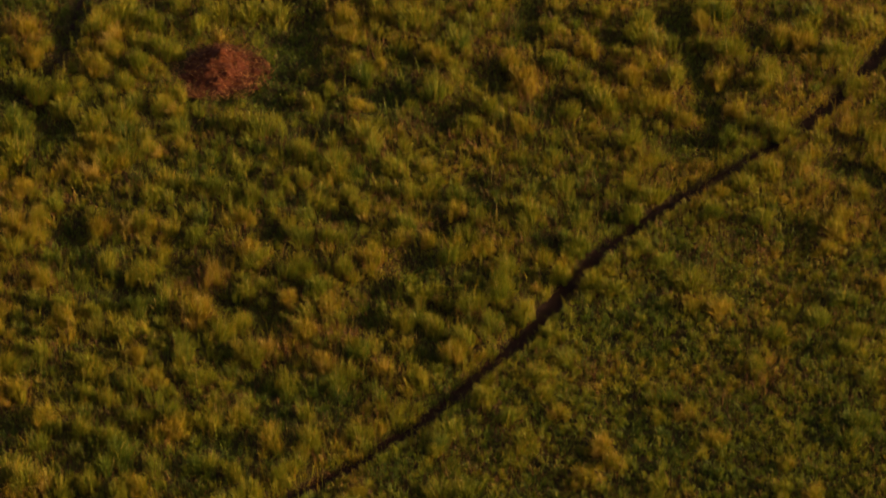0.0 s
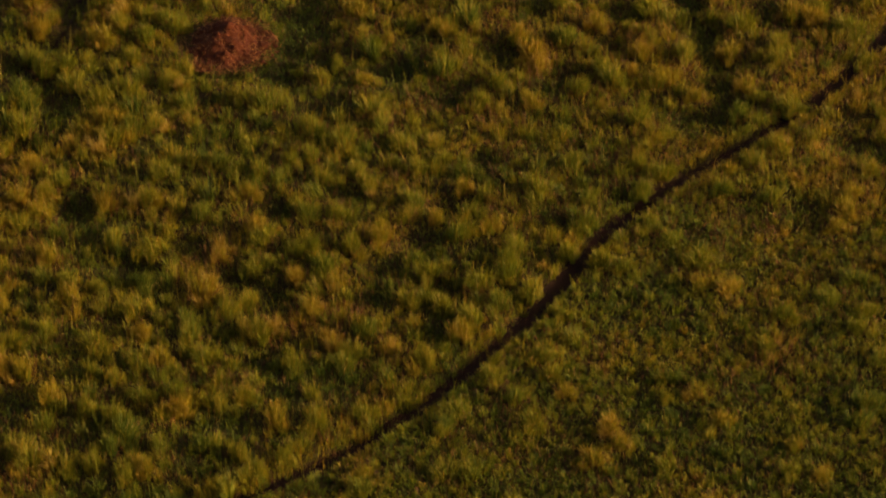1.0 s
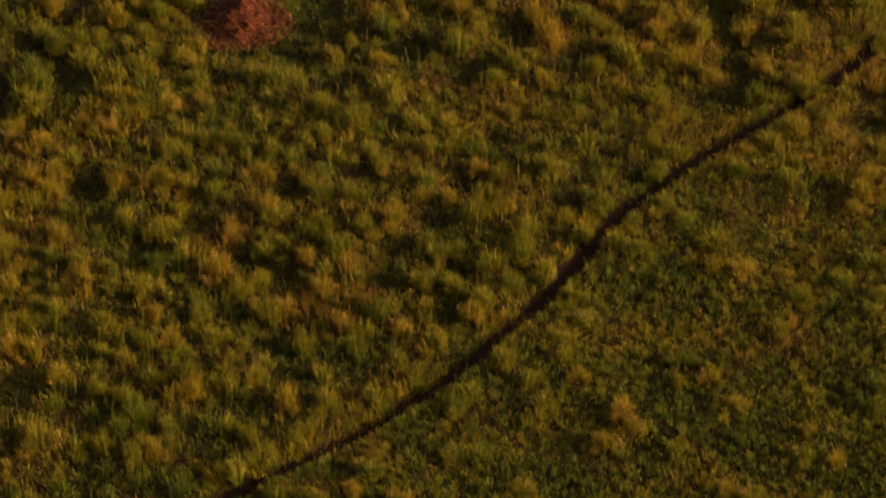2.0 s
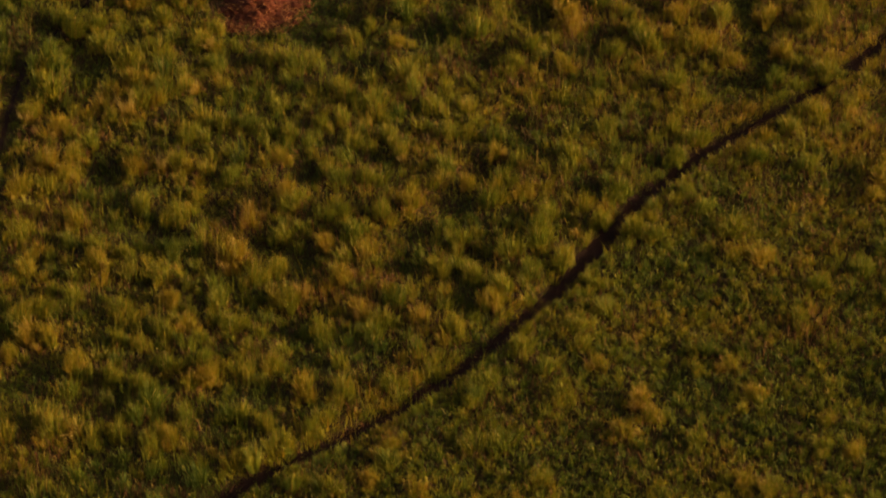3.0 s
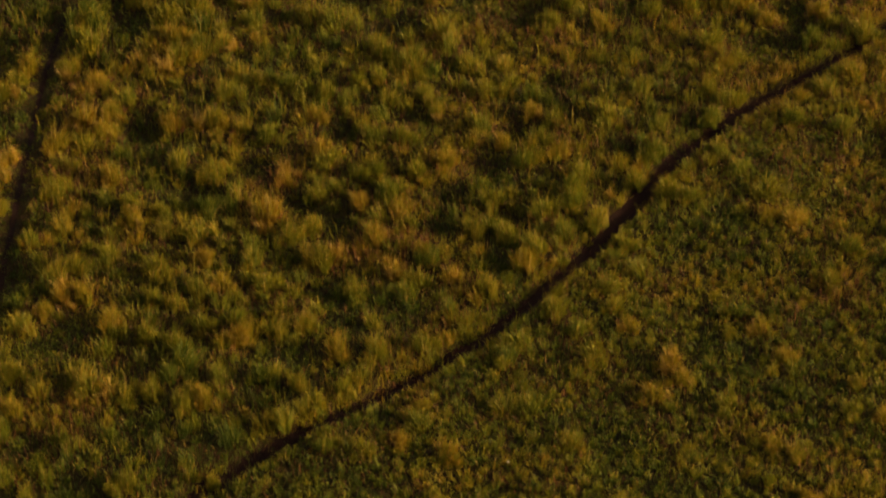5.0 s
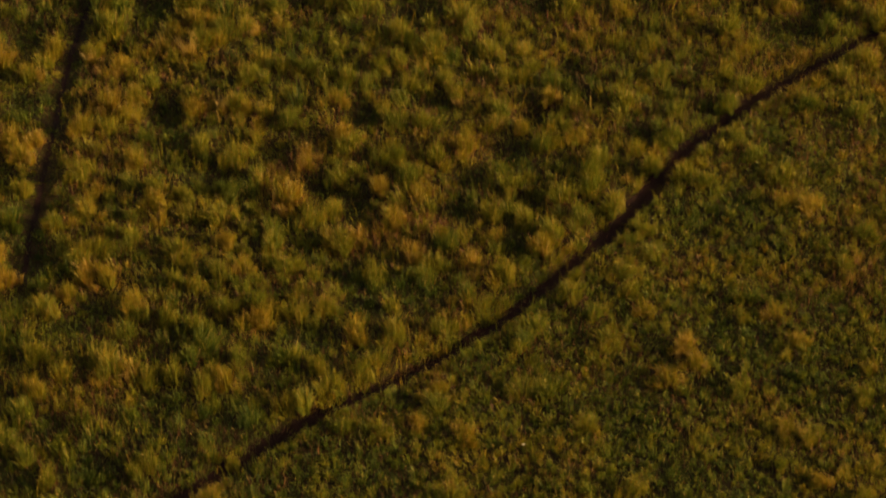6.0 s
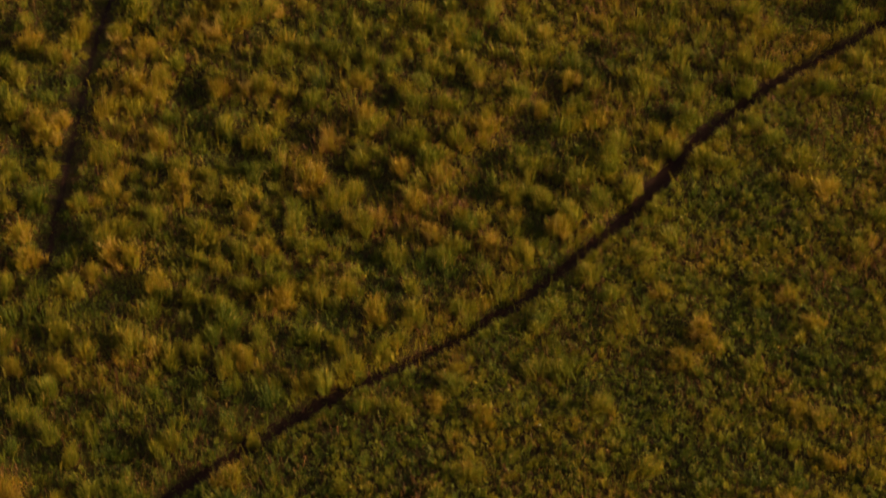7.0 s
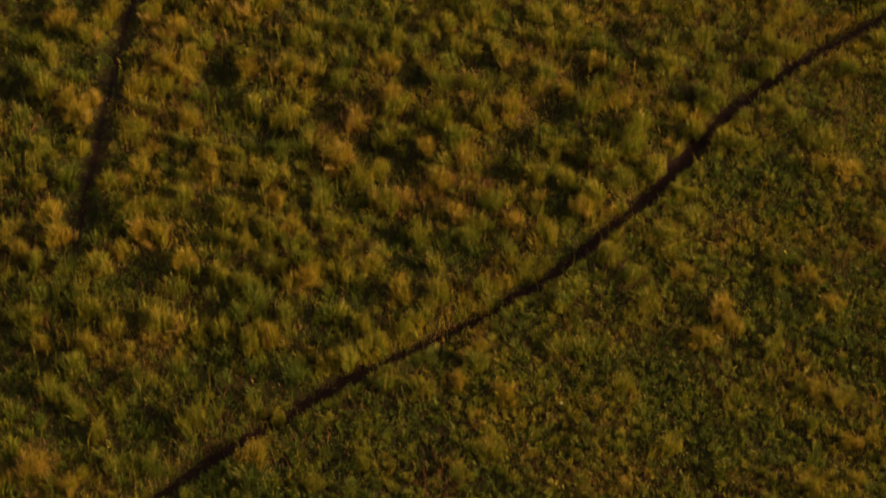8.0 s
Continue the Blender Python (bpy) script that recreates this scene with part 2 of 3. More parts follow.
LOWER_LEFT = [
    (-7.98, -3.7, 0.32, 0.35), (-6.13, -3.7, 0.25, 0.75), (-6.1, -4.87, 0.33, 0.4), (-5.67, -4.58, 0.28, 0.7), (-8.35, -5.07, 0.31, 0.85),
    (-5.97, -5.92, 0.31, 0.5), (-5.23, -6.3, 0.33, 0.75), (-7.72, -5.92, 0.28, 0.7), (-7.02, -6.39, 0.27, 0.5), (-3.94, -5.83, 0.24, 0.65),
    (-3.3, -6.67, 0.33, 0.75), (-6.2, -7.22, 0.43, 0.35), (-5.47, -7.58, 0.24, 0.5), (-7.85, -8.03, 0.38, 0.7), (-6.51, -5.26, 0.2, 0.6),
    (-5.11, -3.7, 0.28, 0.5), (-3.76, -3.7, 0.34, 0.7), (-3.05, -4.68, 0.22, 0.5), (-7.19, -8.21, 0.22, 0.45), (-5.69, -8.3, 0.27, 0.7),
    (-3.15, -7.85, 0.27, 0.6), (-3.67, -8.3, 0.27, 0.55), (-2.4, -3.9, 0.25, 0.95), (-1.62, -3.7, 0.28, 0.4),]
LOWER_MIDDLE = [
    (-2.05, -4.78, 0.28, 0.35), (-0.55, -4.58, 0.28, 0.55), (0.29, -3.7, 0.28, 0.65), (0.84, -5.26, 0.31, 0.45), (1.95, -5.07, 0.28, 0.55),
    (2.27, -5.64, 0.22, 0.75), (-0.04, -6.67, 0.3, 0.4), (-2.54, -6.76, 0.27, 0.45), (-1.68, -6.39, 0.27, 0.5), (-0.04, -8.21, 0.43, 0.3),
    (-1.64, -8.21, 0.21, 0.75), (2.75, -7.76, 0.27, 0.65), (1.59, -6.57, 0.33, 0.5), (3.05, -6.76, 0.3, 0.95), (3.25, -7.31, 0.27, 0.85),
    (4.19, -5.73, 0.22, 0.6), (7.89, -6.67, 0.31, 0.4), (8.06, -6.01, 0.28, 0.35), (5.18, -6.57, 0.24, 0.65), (6.53, -7.4, 0.16, 0.8),
    (6.98, -8.38, 0.21, 0.75), (6.36, -8.21, 0.27, 0.5),]
SIDE_TRAIL_BANKS = [
    (-11.47, 2.62, 0.35, 0.85), (-10.46, 3, 0.31, 0.65), (-10.82, 1.98, 0.25, 0.7), (-12, 1.6, 0.37, 0.45), (-11.56, 1.19, 0.27, 0.6),
    (-11.43, -0.08, 0.42, 0.6), (-10.36, -0.35, 0.22, 0.9), (-10.65, -0.88, 0.3, 0.7), (-9.52, 0.11, 0.3, 0.8), (-11.29, -2.13, 0.3, 0.4),
    (-9.3, -1.54, 0.33, 0.5), (-10.47, -2.1, 0.26, 0.5), (-11.21, -3.42, 0.23, 0.5), (-10.71, -4.37, 0.25, 0.8),
    (-10.35, -5.21, 0.34, 0.75), (-11.08, -5.71, 0.23, 0.85), (-10.69, -5.97, 0.28, 0.4), (-8.96, -4.48, 0.29, 0.65),
    (-8.76, -5.13, 0.25, 0.85), (-9.59, -3.25, 0.23, 0.5), (-10.58, -3.29, 0.29, 0.25), (-9.04, -5.61, 0.2, 0.65),
    (-9.42, -6.1, 0.28, 0.6),]
NEAR_CORNER = [
    (-9.44, -7.55, 0.33, 0.5), (-8.19, -7.76, 0.22, 0.6), (-10.53, -7.78, 0.33, 0.5), (-9.4, -9.38, 0.33, 0.4), (-9.28, -8.69, 0.28, 0.65),
    (-10.17, -8.64, 0.22, 0.65), (-9.84, -10.09, 0.27, 0.4), (-9.17, -10.56, 0.27, 0.55), (-8.7, -11.2, 0.27, 0.6),
    (-9.81, -12.3, 0.37, 0.9), (-9.01, -12.74, 0.21, 0.7), (-8.3, -12.15, 0.26, 0.35), (-6.84, -10.69, 0.27, 0.35),
    (-6.7, -8.13, 0.28, 0.5), (-6.11, -8.45, 0.27, 0.45), (-5.66, -11.62, 0.32, 0.65), (-5.36, -10.45, 0.19, 0.55),
    (-5.58, -12.41, 0.42, 0.2), (-7.14, -10.87, 0.21, 0.35), (-7.57, -12.11, 0.21, 0.4),]
NEAR_BANK = [
    (-3.39, -9.52, 0.27, 0.5), (-2.63, -9.57, 0.27, 0.6), (-2, -9.28, 0.24, 0.75), (-1.12, -9.58, 0.27, 0.7), (0.34, -8.22, 0.38, 0.4),
    (-3.59, -11.76, 0.23, 0.45), (-1.83, -12.07, 0.23, 0.6), (-4.53, -12.44, 0.21, 0.55), (-1.24, -11.4, 0.26, 0.55),
    (4.05, -7.96, 0.27, 0.45), (4.9, -9.2, 0.24, 0.75), (5.32, -9.52, 0.22, 0.7), (1.13, -9.3, 0.27, 0.6), (2.02, -11.08, 0.3, 0.6),
    (4.74, -12.06, 0.26, 0.85), (5.5, -10.74, 0.21, 0.7), (5.58, -11.78, 0.19, 0.7), (6.22, -11.11, 0.19, 0.6), (3.08, -11.67, 0.26, 0.35),
    (4.77, -10.29, 0.21, 0.5),]
FAR_FILL = [
    (4.58, 9.79, 0.32, 0.45), (5.89, 8.87, 0.29, 0.6), (5.98, 10.32, 0.3, 0.45), (8.25, 9.26, 0.33, 0.6), (3.29, 6.58, 0.28, 0.55),
    (7.35, 7.58, 0.26, 0.5), (8.58, 10.05, 0.32, 0.4), (9.2, 6.95, 0.31, 0.45), (9.34, 4.52, 0.26, 0.6), (6.26, 4.75, 0.28, 0.3),
    (-6.49, 8.61, 0.25, 0.45), (-6.77, 9.79, 0.32, 0.5), (-5.65, 9.52, 0.32, 0.4), (-8.51, 6.58, 0.29, 0.55), (-9.29, 6.83, 0.34, 0.5),
    (-9.21, 4.75, 0.34, 0.3), (-7.08, 6.95, 0.26, 0.5), (-5.98, 6.58, 0.25, 0.5), (-7.69, 5.11, 0.34, 0.6), (-5.76, 4.99, 0.29, 0.5),
    (-3.06, 4.04, 0.33, 0.6), (-1.52, 4.04, 0.3, 0.5), (-2.88, 6.21, 0.27, 0.5),]
LEFT_FILL = [
    (8.44, 1.52, 0.27, 0.75), (2.61, 2.65, 0.27, 0.45), (3.95, 2.65, 0.24, 0.5), (4.19, 0.21, 0.26, 0.45), (-2.96, 2.88, 0.29, 0.5),
    (-8.22, 1.97, 0.25, 0.6), (-5.5, 2.65, 0.28, 0.5), (-4.02, 2.2, 0.26, 0.55), (-0.76, 1.08, 0.33, 0.5), (-1.98, 2.2, 0.27, 0.6),
    (-1.02, 3.34, 0.32, 0.55), (-3.44, 2.65, 0.27, 0.5), (-2.03, -0.65, 0.32, 0.5), (1.12, -1.07, 0.29, 0.55), (1.35, -0.65, 0.33, 0.4),
    (5.13, -1.91, 0.28, 0.8), (3.09, -1.07, 0.33, 0.6), (-9.63, 3.0, 0.3, 0.8), (-10.94, -0.42, 0.26, 0.65),]
NEAR_FILL = [
    (-6.19, -2.01, 0.28, 0.4), (-4.48, -2.93, 0.32, 0.55), (-8.62, -4.12, 0.31, 0.6), (-7.0, -4.12, 0.33, 0.5), (-4.85, -4.51, 0.28, 0.55),
    (-5.32, -5.75, 0.31, 0.55), (-6.47, -6.59, 0.31, 0.4), (-4.02, -7.69, 0.26, 0.45), (-4.67, -7.51, 0.28, 0.4), (-7.03, -5.09, 0.25, 0.35),
    (0.41, -3.13, 0.31, 0.6), (6.66, -2.93, 0.31, 0.6), (2.43, -3.72, 0.27, 0.5), (2.23, -2.93, 0.28, 0.5), (1.27, -5.85, 0.28, 0.5),
    (0.18, -6.22, 0.3, 0.45), (1.85, -4.51, 0.29, 0.5), (-6.31, -2.84, 0.33, 0.45), (-4.61, -6.01, 0.27, 0.5), (-4.13, -8.84, 0.3, 0.6),
    (-1.61, -8.71, 0.32, 0.6),]

# Dark hollows between them, where the grass is short and thin: place and radius.
HOLLOWS_FAR = [
    (-8.62, 9.31, 0.36), (-8.82, 10.11, 0.3), (-9.11, 7.64, 0.3), (-9.14, 5.89, 0.36), (-7.76, 5.89, 0.25), (-9.65, 6.63, 0.29),
    (-6.81, 10.37, 0.23), (-3.55, 9.05, 0.42), (-8.6, 4.8, 0.36), (-3.96, 6.38, 0.32), (-5.4, 5.16, 0.22), (-3.13, 10.11, 0.38),
    (-0.75, 7.89, 0.41), (-1.25, 6.51, 0.46), (-2.7, 6.38, 0.29), (0.07, 5.53, 0.39), (1.22, 7.13, 0.37), (1.98, 10.11, 0.23),
    (2.02, 9.05, 0.27), (2.4, 6.14, 0.26), (-2.78, 4.8, 0.36), (5.24, 9.97, 0.38), (3.89, 8.92, 0.42), (5.64, 7.76, 0.29),
    (5.85, 6.01, 0.36), (6.05, 5.28, 0.26), (5.37, 4.33, 0.5), (7.21, 9.18, 0.27), (3.71, 7.64, 0.26),]
HOLLOWS_MID = [
    (-7.76, 0.8, 0.38), (-5.43, -0.39, 0.27), (-4.31, -1.76, 0.35), (-3.61, 0.8, 0.27), (-3.6, -2.27, 0.29), (-9.18, 3.16, 0.28),
    (-6.47, -1.45, 0.33), (-0.05, 1.02, 0.37), (-0.57, -0.39, 0.36), (-1.44, -1.24, 0.33), (-0.16, -2.07, 0.33), (0.68, 2.93, 0.25),
    (-2.08, 1.46, 0.27), (2.19, 0.25, 0.27), (-1.53, -2.38, 0.33), (6.35, 0.69, 0.37), (7.54, 0.69, 0.37), (5.91, -0.61, 0.4),
    (4.69, -0.39, 0.2), (6.45, -1.24, 0.33), (7.23, -0.18, 0.41), (9.16, 2.7, 0.21), (3.77, 1.24, 0.3),]
HOLLOWS_NEAR = [
    (-6.98, -3.68, 0.39), (-5.01, -5.43, 0.31), (-3.24, -5.62, 0.32), (-4.71, -6.92, 0.31), (-7.04, -6.92, 0.31), (-8.29, -6.37, 0.32),
    (-3.61, -4.76, 0.38), (-4.06, -6.92, 0.31), (-5.94, -6.37, 0.19), (-2.03, -5.71, 0.44), (-0.27, -3.88, 0.26), (-2.36, -5.43, 0.32),
    (1.05, -6.37, 0.25), (2.57, -6.74, 0.31), (-0.91, -7.47, 0.25), (3.75, -5.9, 0.28), (7.19, -3.48, 0.33), (7.96, -3.68, 0.26),
    (5.94, -6.74, 0.4), (4.55, -6.18, 0.25), (7.26, -6.55, 0.32), (6.1, -7.47, 0.22), (3.5, -7.83, 0.19), (8.28, -5.05, 0.32),
    (7.7, -7.65, 0.31),]
HOLLOWS_CORNER = [
    (-12.33, 3.25, 0.36), (-11.8, -0.51, 0.31), (-11.06, 1, 0.42), (-11.29, -3.71, 0.34), (-10.11, -4.62, 0.33), (-10.06, -5.75, 0.26),
    (-8.8, -6.61, 0.36), (-8.94, -9.61, 0.31), (-9.21, -11.45, 0.37), (-7.87, -11.06, 0.37), (-10.32, -10.18, 0.25), (-6.81, -9.16, 0.44),
    (-7.32, -11.2, 0.25), (-3.48, -9.85, 0.33), (-2.26, -8.68, 0.19), (-2.84, -11.14, 0.31), (2.09, -8.04, 0.57), (3.83, -9.49, 0.25),
    (4.24, -10.96, 0.37), (6.02, -7.85, 0.38), (5.45, -8.74, 0.25), (2.34, -11.21, 0.24), (6.01, -11.67, 0.3), (3.61, -10.5, 0.25),]
MARKED = np.array(MOUND_MEADOW + TOP_MEADOW + TRAIL_HEAD + LEFT_MEADOW + MIDDLE_MEADOW + FAR_BANK + LOWER_LEFT + LOWER_MIDDLE
                  + SIDE_TRAIL_BANKS + NEAR_CORNER + NEAR_BANK + FAR_FILL + LEFT_FILL + NEAR_FILL)
HOLLOWS_MOUND = [
    (-4.9, 6.5, 0.36), (-4.25, 6.7, 0.4), (-3.7, 7.3, 0.4), (-5.6, 6.5, 0.3),
    (-3.6, 8.95, 0.5), (-3.55, 8.0, 0.42), (-3.75, 6.7, 0.36), (-3.0, 7.1, 0.36), (-3.32, 9.97, 0.51), (-3.07, 8.27, 0.41), (-3.68, 5.89, 0.38), (-2.19, 6.14, 0.29), (-3.75, 10.91, 0.3),]
HOLLOWS_FAR_BANK = [
    (5.2, -0.3, 0.5), (6.0, 0.3, 0.5), (6.8, -0.6, 0.5), (6.2, -1.6, 0.45), (7.4, 0.45, 0.45), (5.0, 0.6, 0.4), (8.6, 3.4, 0.45),
    (9.2, 2.9, 0.4), (5.6, -1.0, 0.4), (-11.9, 2.3, 0.45), (-11.2, 3.6, 0.4), (-12.2, -0.1, 0.35), (-11.0, -1.6, 0.4),]
# A pressed line that leaves the trail uphill.
HOLLOWS_PRESSED = [
    (5.3, 10.75, 0.36), (5.38, 10.15, 0.38), (5.48, 9.5, 0.36), (5.68, 8.75, 0.33), (5.82, 8.1, 0.34), (5.9, 7.4, 0.32), (5.92, 6.75, 0.36), (5.75, 6.1, 0.3),
    (5.5, 4.45, 0.4), (5.9, 4.5, 0.36), (3.97, 9.1, 0.4), (3.4, 7.95, 0.32), (1.28, 7.25, 0.38),]
HOLLOW = np.array(HOLLOWS_PRESSED + HOLLOWS_FAR_BANK + HOLLOWS_MOUND + HOLLOWS_FAR + HOLLOWS_MID + HOLLOWS_NEAR + HOLLOWS_CORNER)


# Rusty patches where last year's grass lies dead: place and radius.
RUST = np.array([(-9.6, 9.6, 0.6), (-9.3, 8.9, 0.4), (-9.4, 2.1, 0.5), (-8.7, 2.4, 0.35), (-2.7, -3.2, 0.55), (-2.0, -3.3, 0.45), (-3.3, -3.6, 0.4),
                 (-0.6, 5.2, 0.6), (-1.6, 4.1, 0.6), (0.6, 4.4, 0.6), (2.0, 4.6, 0.5), (4.3, 4.0, 0.5), (1.9, 6.2, 0.45), (3.6, 7.6, 0.6), (6.3, 8.9, 0.5),
                 (-8.9, 3.4, 0.5), (-7.8, 3.5, 0.4), (-6.6, 2.6, 0.4), (-4.9, -1.1, 0.35), (-1.3, -4.2, 0.4), (5.3, -5.3, 0.5), (6.4, -4.6, 0.45),
                 (-2.2, -12.1, 0.5), (-8.0, -9.4, 0.4), (7.9, 6.9, 0.5), (-5.2, 4.6, 0.4),
                 (5.6, -0.2, 0.6), (6.6, 0.2, 0.6), (6.9, -1.2, 0.5), (8.2, 2.2, 0.5)])


def nearness(x, y, spots, widen=1.0):
    """The strongest pull of any spot on each point, from 0 to 1, and which spot it is."""
    x, y = np.asarray(x, float), np.asarray(y, float)
    best, which = np.zeros(len(x)), np.zeros(len(x), int)
    for i, q in enumerate(spots):
        r = q[2] * widen
        near = np.nonzero((np.abs(x - q[0]) < 2.2 * r) & (np.abs(y - q[1]) < 2.2 * r))[0]
        pull = np.exp(-((x[near] - q[0]) ** 2 + (y[near] - q[1]) ** 2) / r ** 2)
        more = pull > best[near]
        best[near[more]], which[near[more]] = pull[more], i
    return best, which


MOUND = (-5.04, 7.72)


def right_of_trail(x, y):
    """About 1 on the low, fine-leaved side of the trail, 0 on the tussocky side."""
    side = np.interp(y, MAIN_TRAIL[::-1, 1], MAIN_TRAIL[::-1, 0])
    return np.clip((x - side) / 1.5 + 0.2, 0, 1) * np.clip((3.5 - y) / 3.0, 0, 1)


def sunken(x, y):
    """How deep in a hollow each point lies, from 0 to 1, with ragged rims; the low side of the trail is smoother."""
    pull, _ = nearness(x, y, HOLLOW, 1.15)
    ragged = 0.45 + 0.75 * value_noise(x, y, 0.34, 51) + 0.5 * value_noise(x, y, 0.15, 52)
    return np.clip(1.15 * pull * ragged, 0, 1) * (1 - 0.5 * right_of_trail(x, y)) * (1 - 0.4 * np.clip((-2 - np.asarray(y)) / 3, 0, 1))


def ground_height(x, y):
    """Gentle swells, with both tracks trodden into the ground."""
    x, y = np.asarray(x, float).ravel(), np.asarray(y, float).ravel()
    z = 0.16 * (value_noise(x, y, 4.0, 3) - 0.5) + 0.08 * (value_noise(x, y, 0.9, 4) - 0.5)
    z -= 0.14 * np.exp(-(off_line(x, y, MAIN_TRAIL) / 0.22) ** 4)
    z -= 0.05 * np.exp(-(off_line(x, y, SIDE_TRAIL) / 0.2) ** 2)
    z -= 0.13 * sunken(x, y) * np.clip((y + 9) / 8, 0.4, 1)
    z += 0.05 * nearness(x, y, MARKED, 1.3)[0]
    return z * np.clip(1.6 - np.hypot(x, y) / 60, 0, 1)


def mesh_from(name, verts, faces, mat, smooth=True):
    me = bpy.data.meshes.new(name)
    me.from_pydata([tuple(v) for v in verts], [], [tuple(f) for f in faces])
    me.materials.append(mat)
    if smooth:
        me.polygons.foreach_set("use_smooth", [True] * len(me.polygons))
    me.update()
    return me


# ---- ground: one sheet, fine in the middle and out to the horizon ----
def spread():
    fine = np.arange(-16, 16.01, 0.16)
    far = 16 * np.geomspace(1.05, 190, 26)
    return np.concatenate([-far[::-1], fine, far])


gx, gy = np.meshgrid(spread(), spread() - 1.0)
gz = ground_height(gx, gy)
nr, nc = gx.shape
idx = np.arange(nr * nc).reshape(nr, nc)
quads = np.stack([idx[:-1, :-1], idx[:-1, 1:], idx[1:, 1:], idx[1:, :-1]], -1).reshape(-1, 4)
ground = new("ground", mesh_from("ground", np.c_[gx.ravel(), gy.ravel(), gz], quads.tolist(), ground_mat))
tagged(ground, "dark brown savanna soil under dense grass", "ground", kind="structure")


def trail_strip(name, line, half, label):
    """A trodden strip with a hollow profile and frayed edges, 6 mm over the ground."""
    d = np.gradient(line, axis=0)
    d /= np.hypot(d[:, 0], d[:, 1])[:, None]
    across = np.c_[-d[:, 1], d[:, 0]]
    cols = np.linspace(-1, 1, 9)
    wob = half * (0.8 + 0.5 * value_noise(line[:, 0], line[:, 1], 0.7, 31))
    xy = line[:, None, :] + across[:, None, :] * (cols[None, :, None] * wob[:, None, None])
    z = ground_height(xy[..., 0], xy[..., 1]) + 0.006 + 0.03 * (value_noise(xy[..., 0].ravel(), xy[..., 1].ravel(), 0.18, 8))
    n, k = len(line), len(cols)
    i = np.arange(n * k).reshape(n, k)
    f = np.stack([i[:-1, :-1], i[:-1, 1:], i[1:, 1:], i[1:, :-1]], -1).reshape(-1, 4)
    ob = new(name, mesh_from(name, np.c_[xy.reshape(-1, 2), z], f.tolist(), shaded_trail_mat))
    return tagged(ob, label, "game trail", kind="structure")


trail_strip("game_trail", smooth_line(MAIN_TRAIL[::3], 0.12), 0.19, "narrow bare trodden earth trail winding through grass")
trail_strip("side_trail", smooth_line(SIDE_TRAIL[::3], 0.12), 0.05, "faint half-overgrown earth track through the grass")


# ---- grass ----
def blades_mesh(name, x, y, z, length, width, lean_x, lean_y, dry, mat):
    """Bent tapering blades, five corners each; lean is the tip's shift as a share of the length."""
    n = len(x)
    rng = np.random.default_rng(5)
    ang = rng.uniform(0, math.pi, n)
    wx, wy = np.cos(ang) * width / 2, np.sin(ang) * width / 2
    up = length * np.sqrt(np.clip(1 - 0.75 * (lean_x ** 2 + lean_y ** 2), 0.12, 1))
    v = np.empty((n, 5, 3), np.float32)
    for k, (share, rise_, w) in enumerate(((0, 0, 1), (0, 0, -1), (0.36, 0.58, 0.9), (0.36, 0.58, -0.9), (1, 1, 0))):
        v[:, k, 0] = x + lean_x * length * share + wx * w
        v[:, k, 1] = y + lean_y * length * share + wy * w
        v[:, k, 2] = z + up * rise_
    me = bpy.data.meshes.new(name)
    me.vertices.add(n * 5)
    me.vertices.foreach_set("co", v.ravel())
    base = (np.arange(n, dtype=np.int32) * 5)[:, None]
    loops = (base + np.array([0, 1, 3, 2, 2, 3, 4], np.int32)).ravel()
    me.loops.add(n * 7)
    me.loops.foreach_set("vertex_index", loops)
    me.polygons.add(n * 2)
    starts = ((np.arange(n, dtype=np.int32) * 7)[:, None] + np.array([0, 4], np.int32)).ravel()
    me.polygons.foreach_set("loop_start", starts)
    me.polygons.foreach_set("loop_total", np.tile(np.array([4, 3], np.int32), n))
    at = me.attributes.new("dry", "FLOAT", "POINT")
    tipdry = dry[:, None] + np.array([-0.12, -0.12, 0.0, 0.0, 0.12])
    at.data.foreach_set("value", np.clip(tipdry, 0, 1).astype(np.float32).ravel())
    me.materials.append(mat)
    me.update(calc_edges=True)
    return me


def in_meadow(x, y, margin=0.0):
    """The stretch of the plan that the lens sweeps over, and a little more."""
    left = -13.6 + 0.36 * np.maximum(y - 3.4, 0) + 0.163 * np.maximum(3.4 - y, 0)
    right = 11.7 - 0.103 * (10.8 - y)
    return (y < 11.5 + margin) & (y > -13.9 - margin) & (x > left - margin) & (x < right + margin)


def dryness_and_shade(x, y):
    parched = np.clip((x + y - 3) / 5, 0, 1) * np.clip((y + 1) / 2, 0, 1)
    # The sunken and SIDE_TRAIL terms put shade into the blades as darker green.
    base = np.clip(0.0 + 0.85 * fbm(x, y, 1.1, 21) + 0.3 * (fbm(x, y, 7.0, 22) - 0.5) + 0.15 * parched - 0.08 * right_of_trail(x, y) - 0.45 * sunken(x, y) - 0.25 * np.exp(-(off_line(x, y, SIDE_TRAIL) / 0.3) ** 2)
                   - 0.07 * np.clip((y - 1) / 3, 0, 1) * np.clip((4 - x) / 3, 0, 1) - 0.10 * np.clip((-9.3 - x) / 0.8, 0, 1)
                   - 0.10 * np.clip((-3 - y) / 3, 0, 1) * np.clip((-2 - x) / 3, 0, 1), 0, 1)
    pull, which = nearness(x, y, MARKED, 1.5)
    return base + (MARKED[which, 3] - base) * np.clip(pull, 0, 0.8)


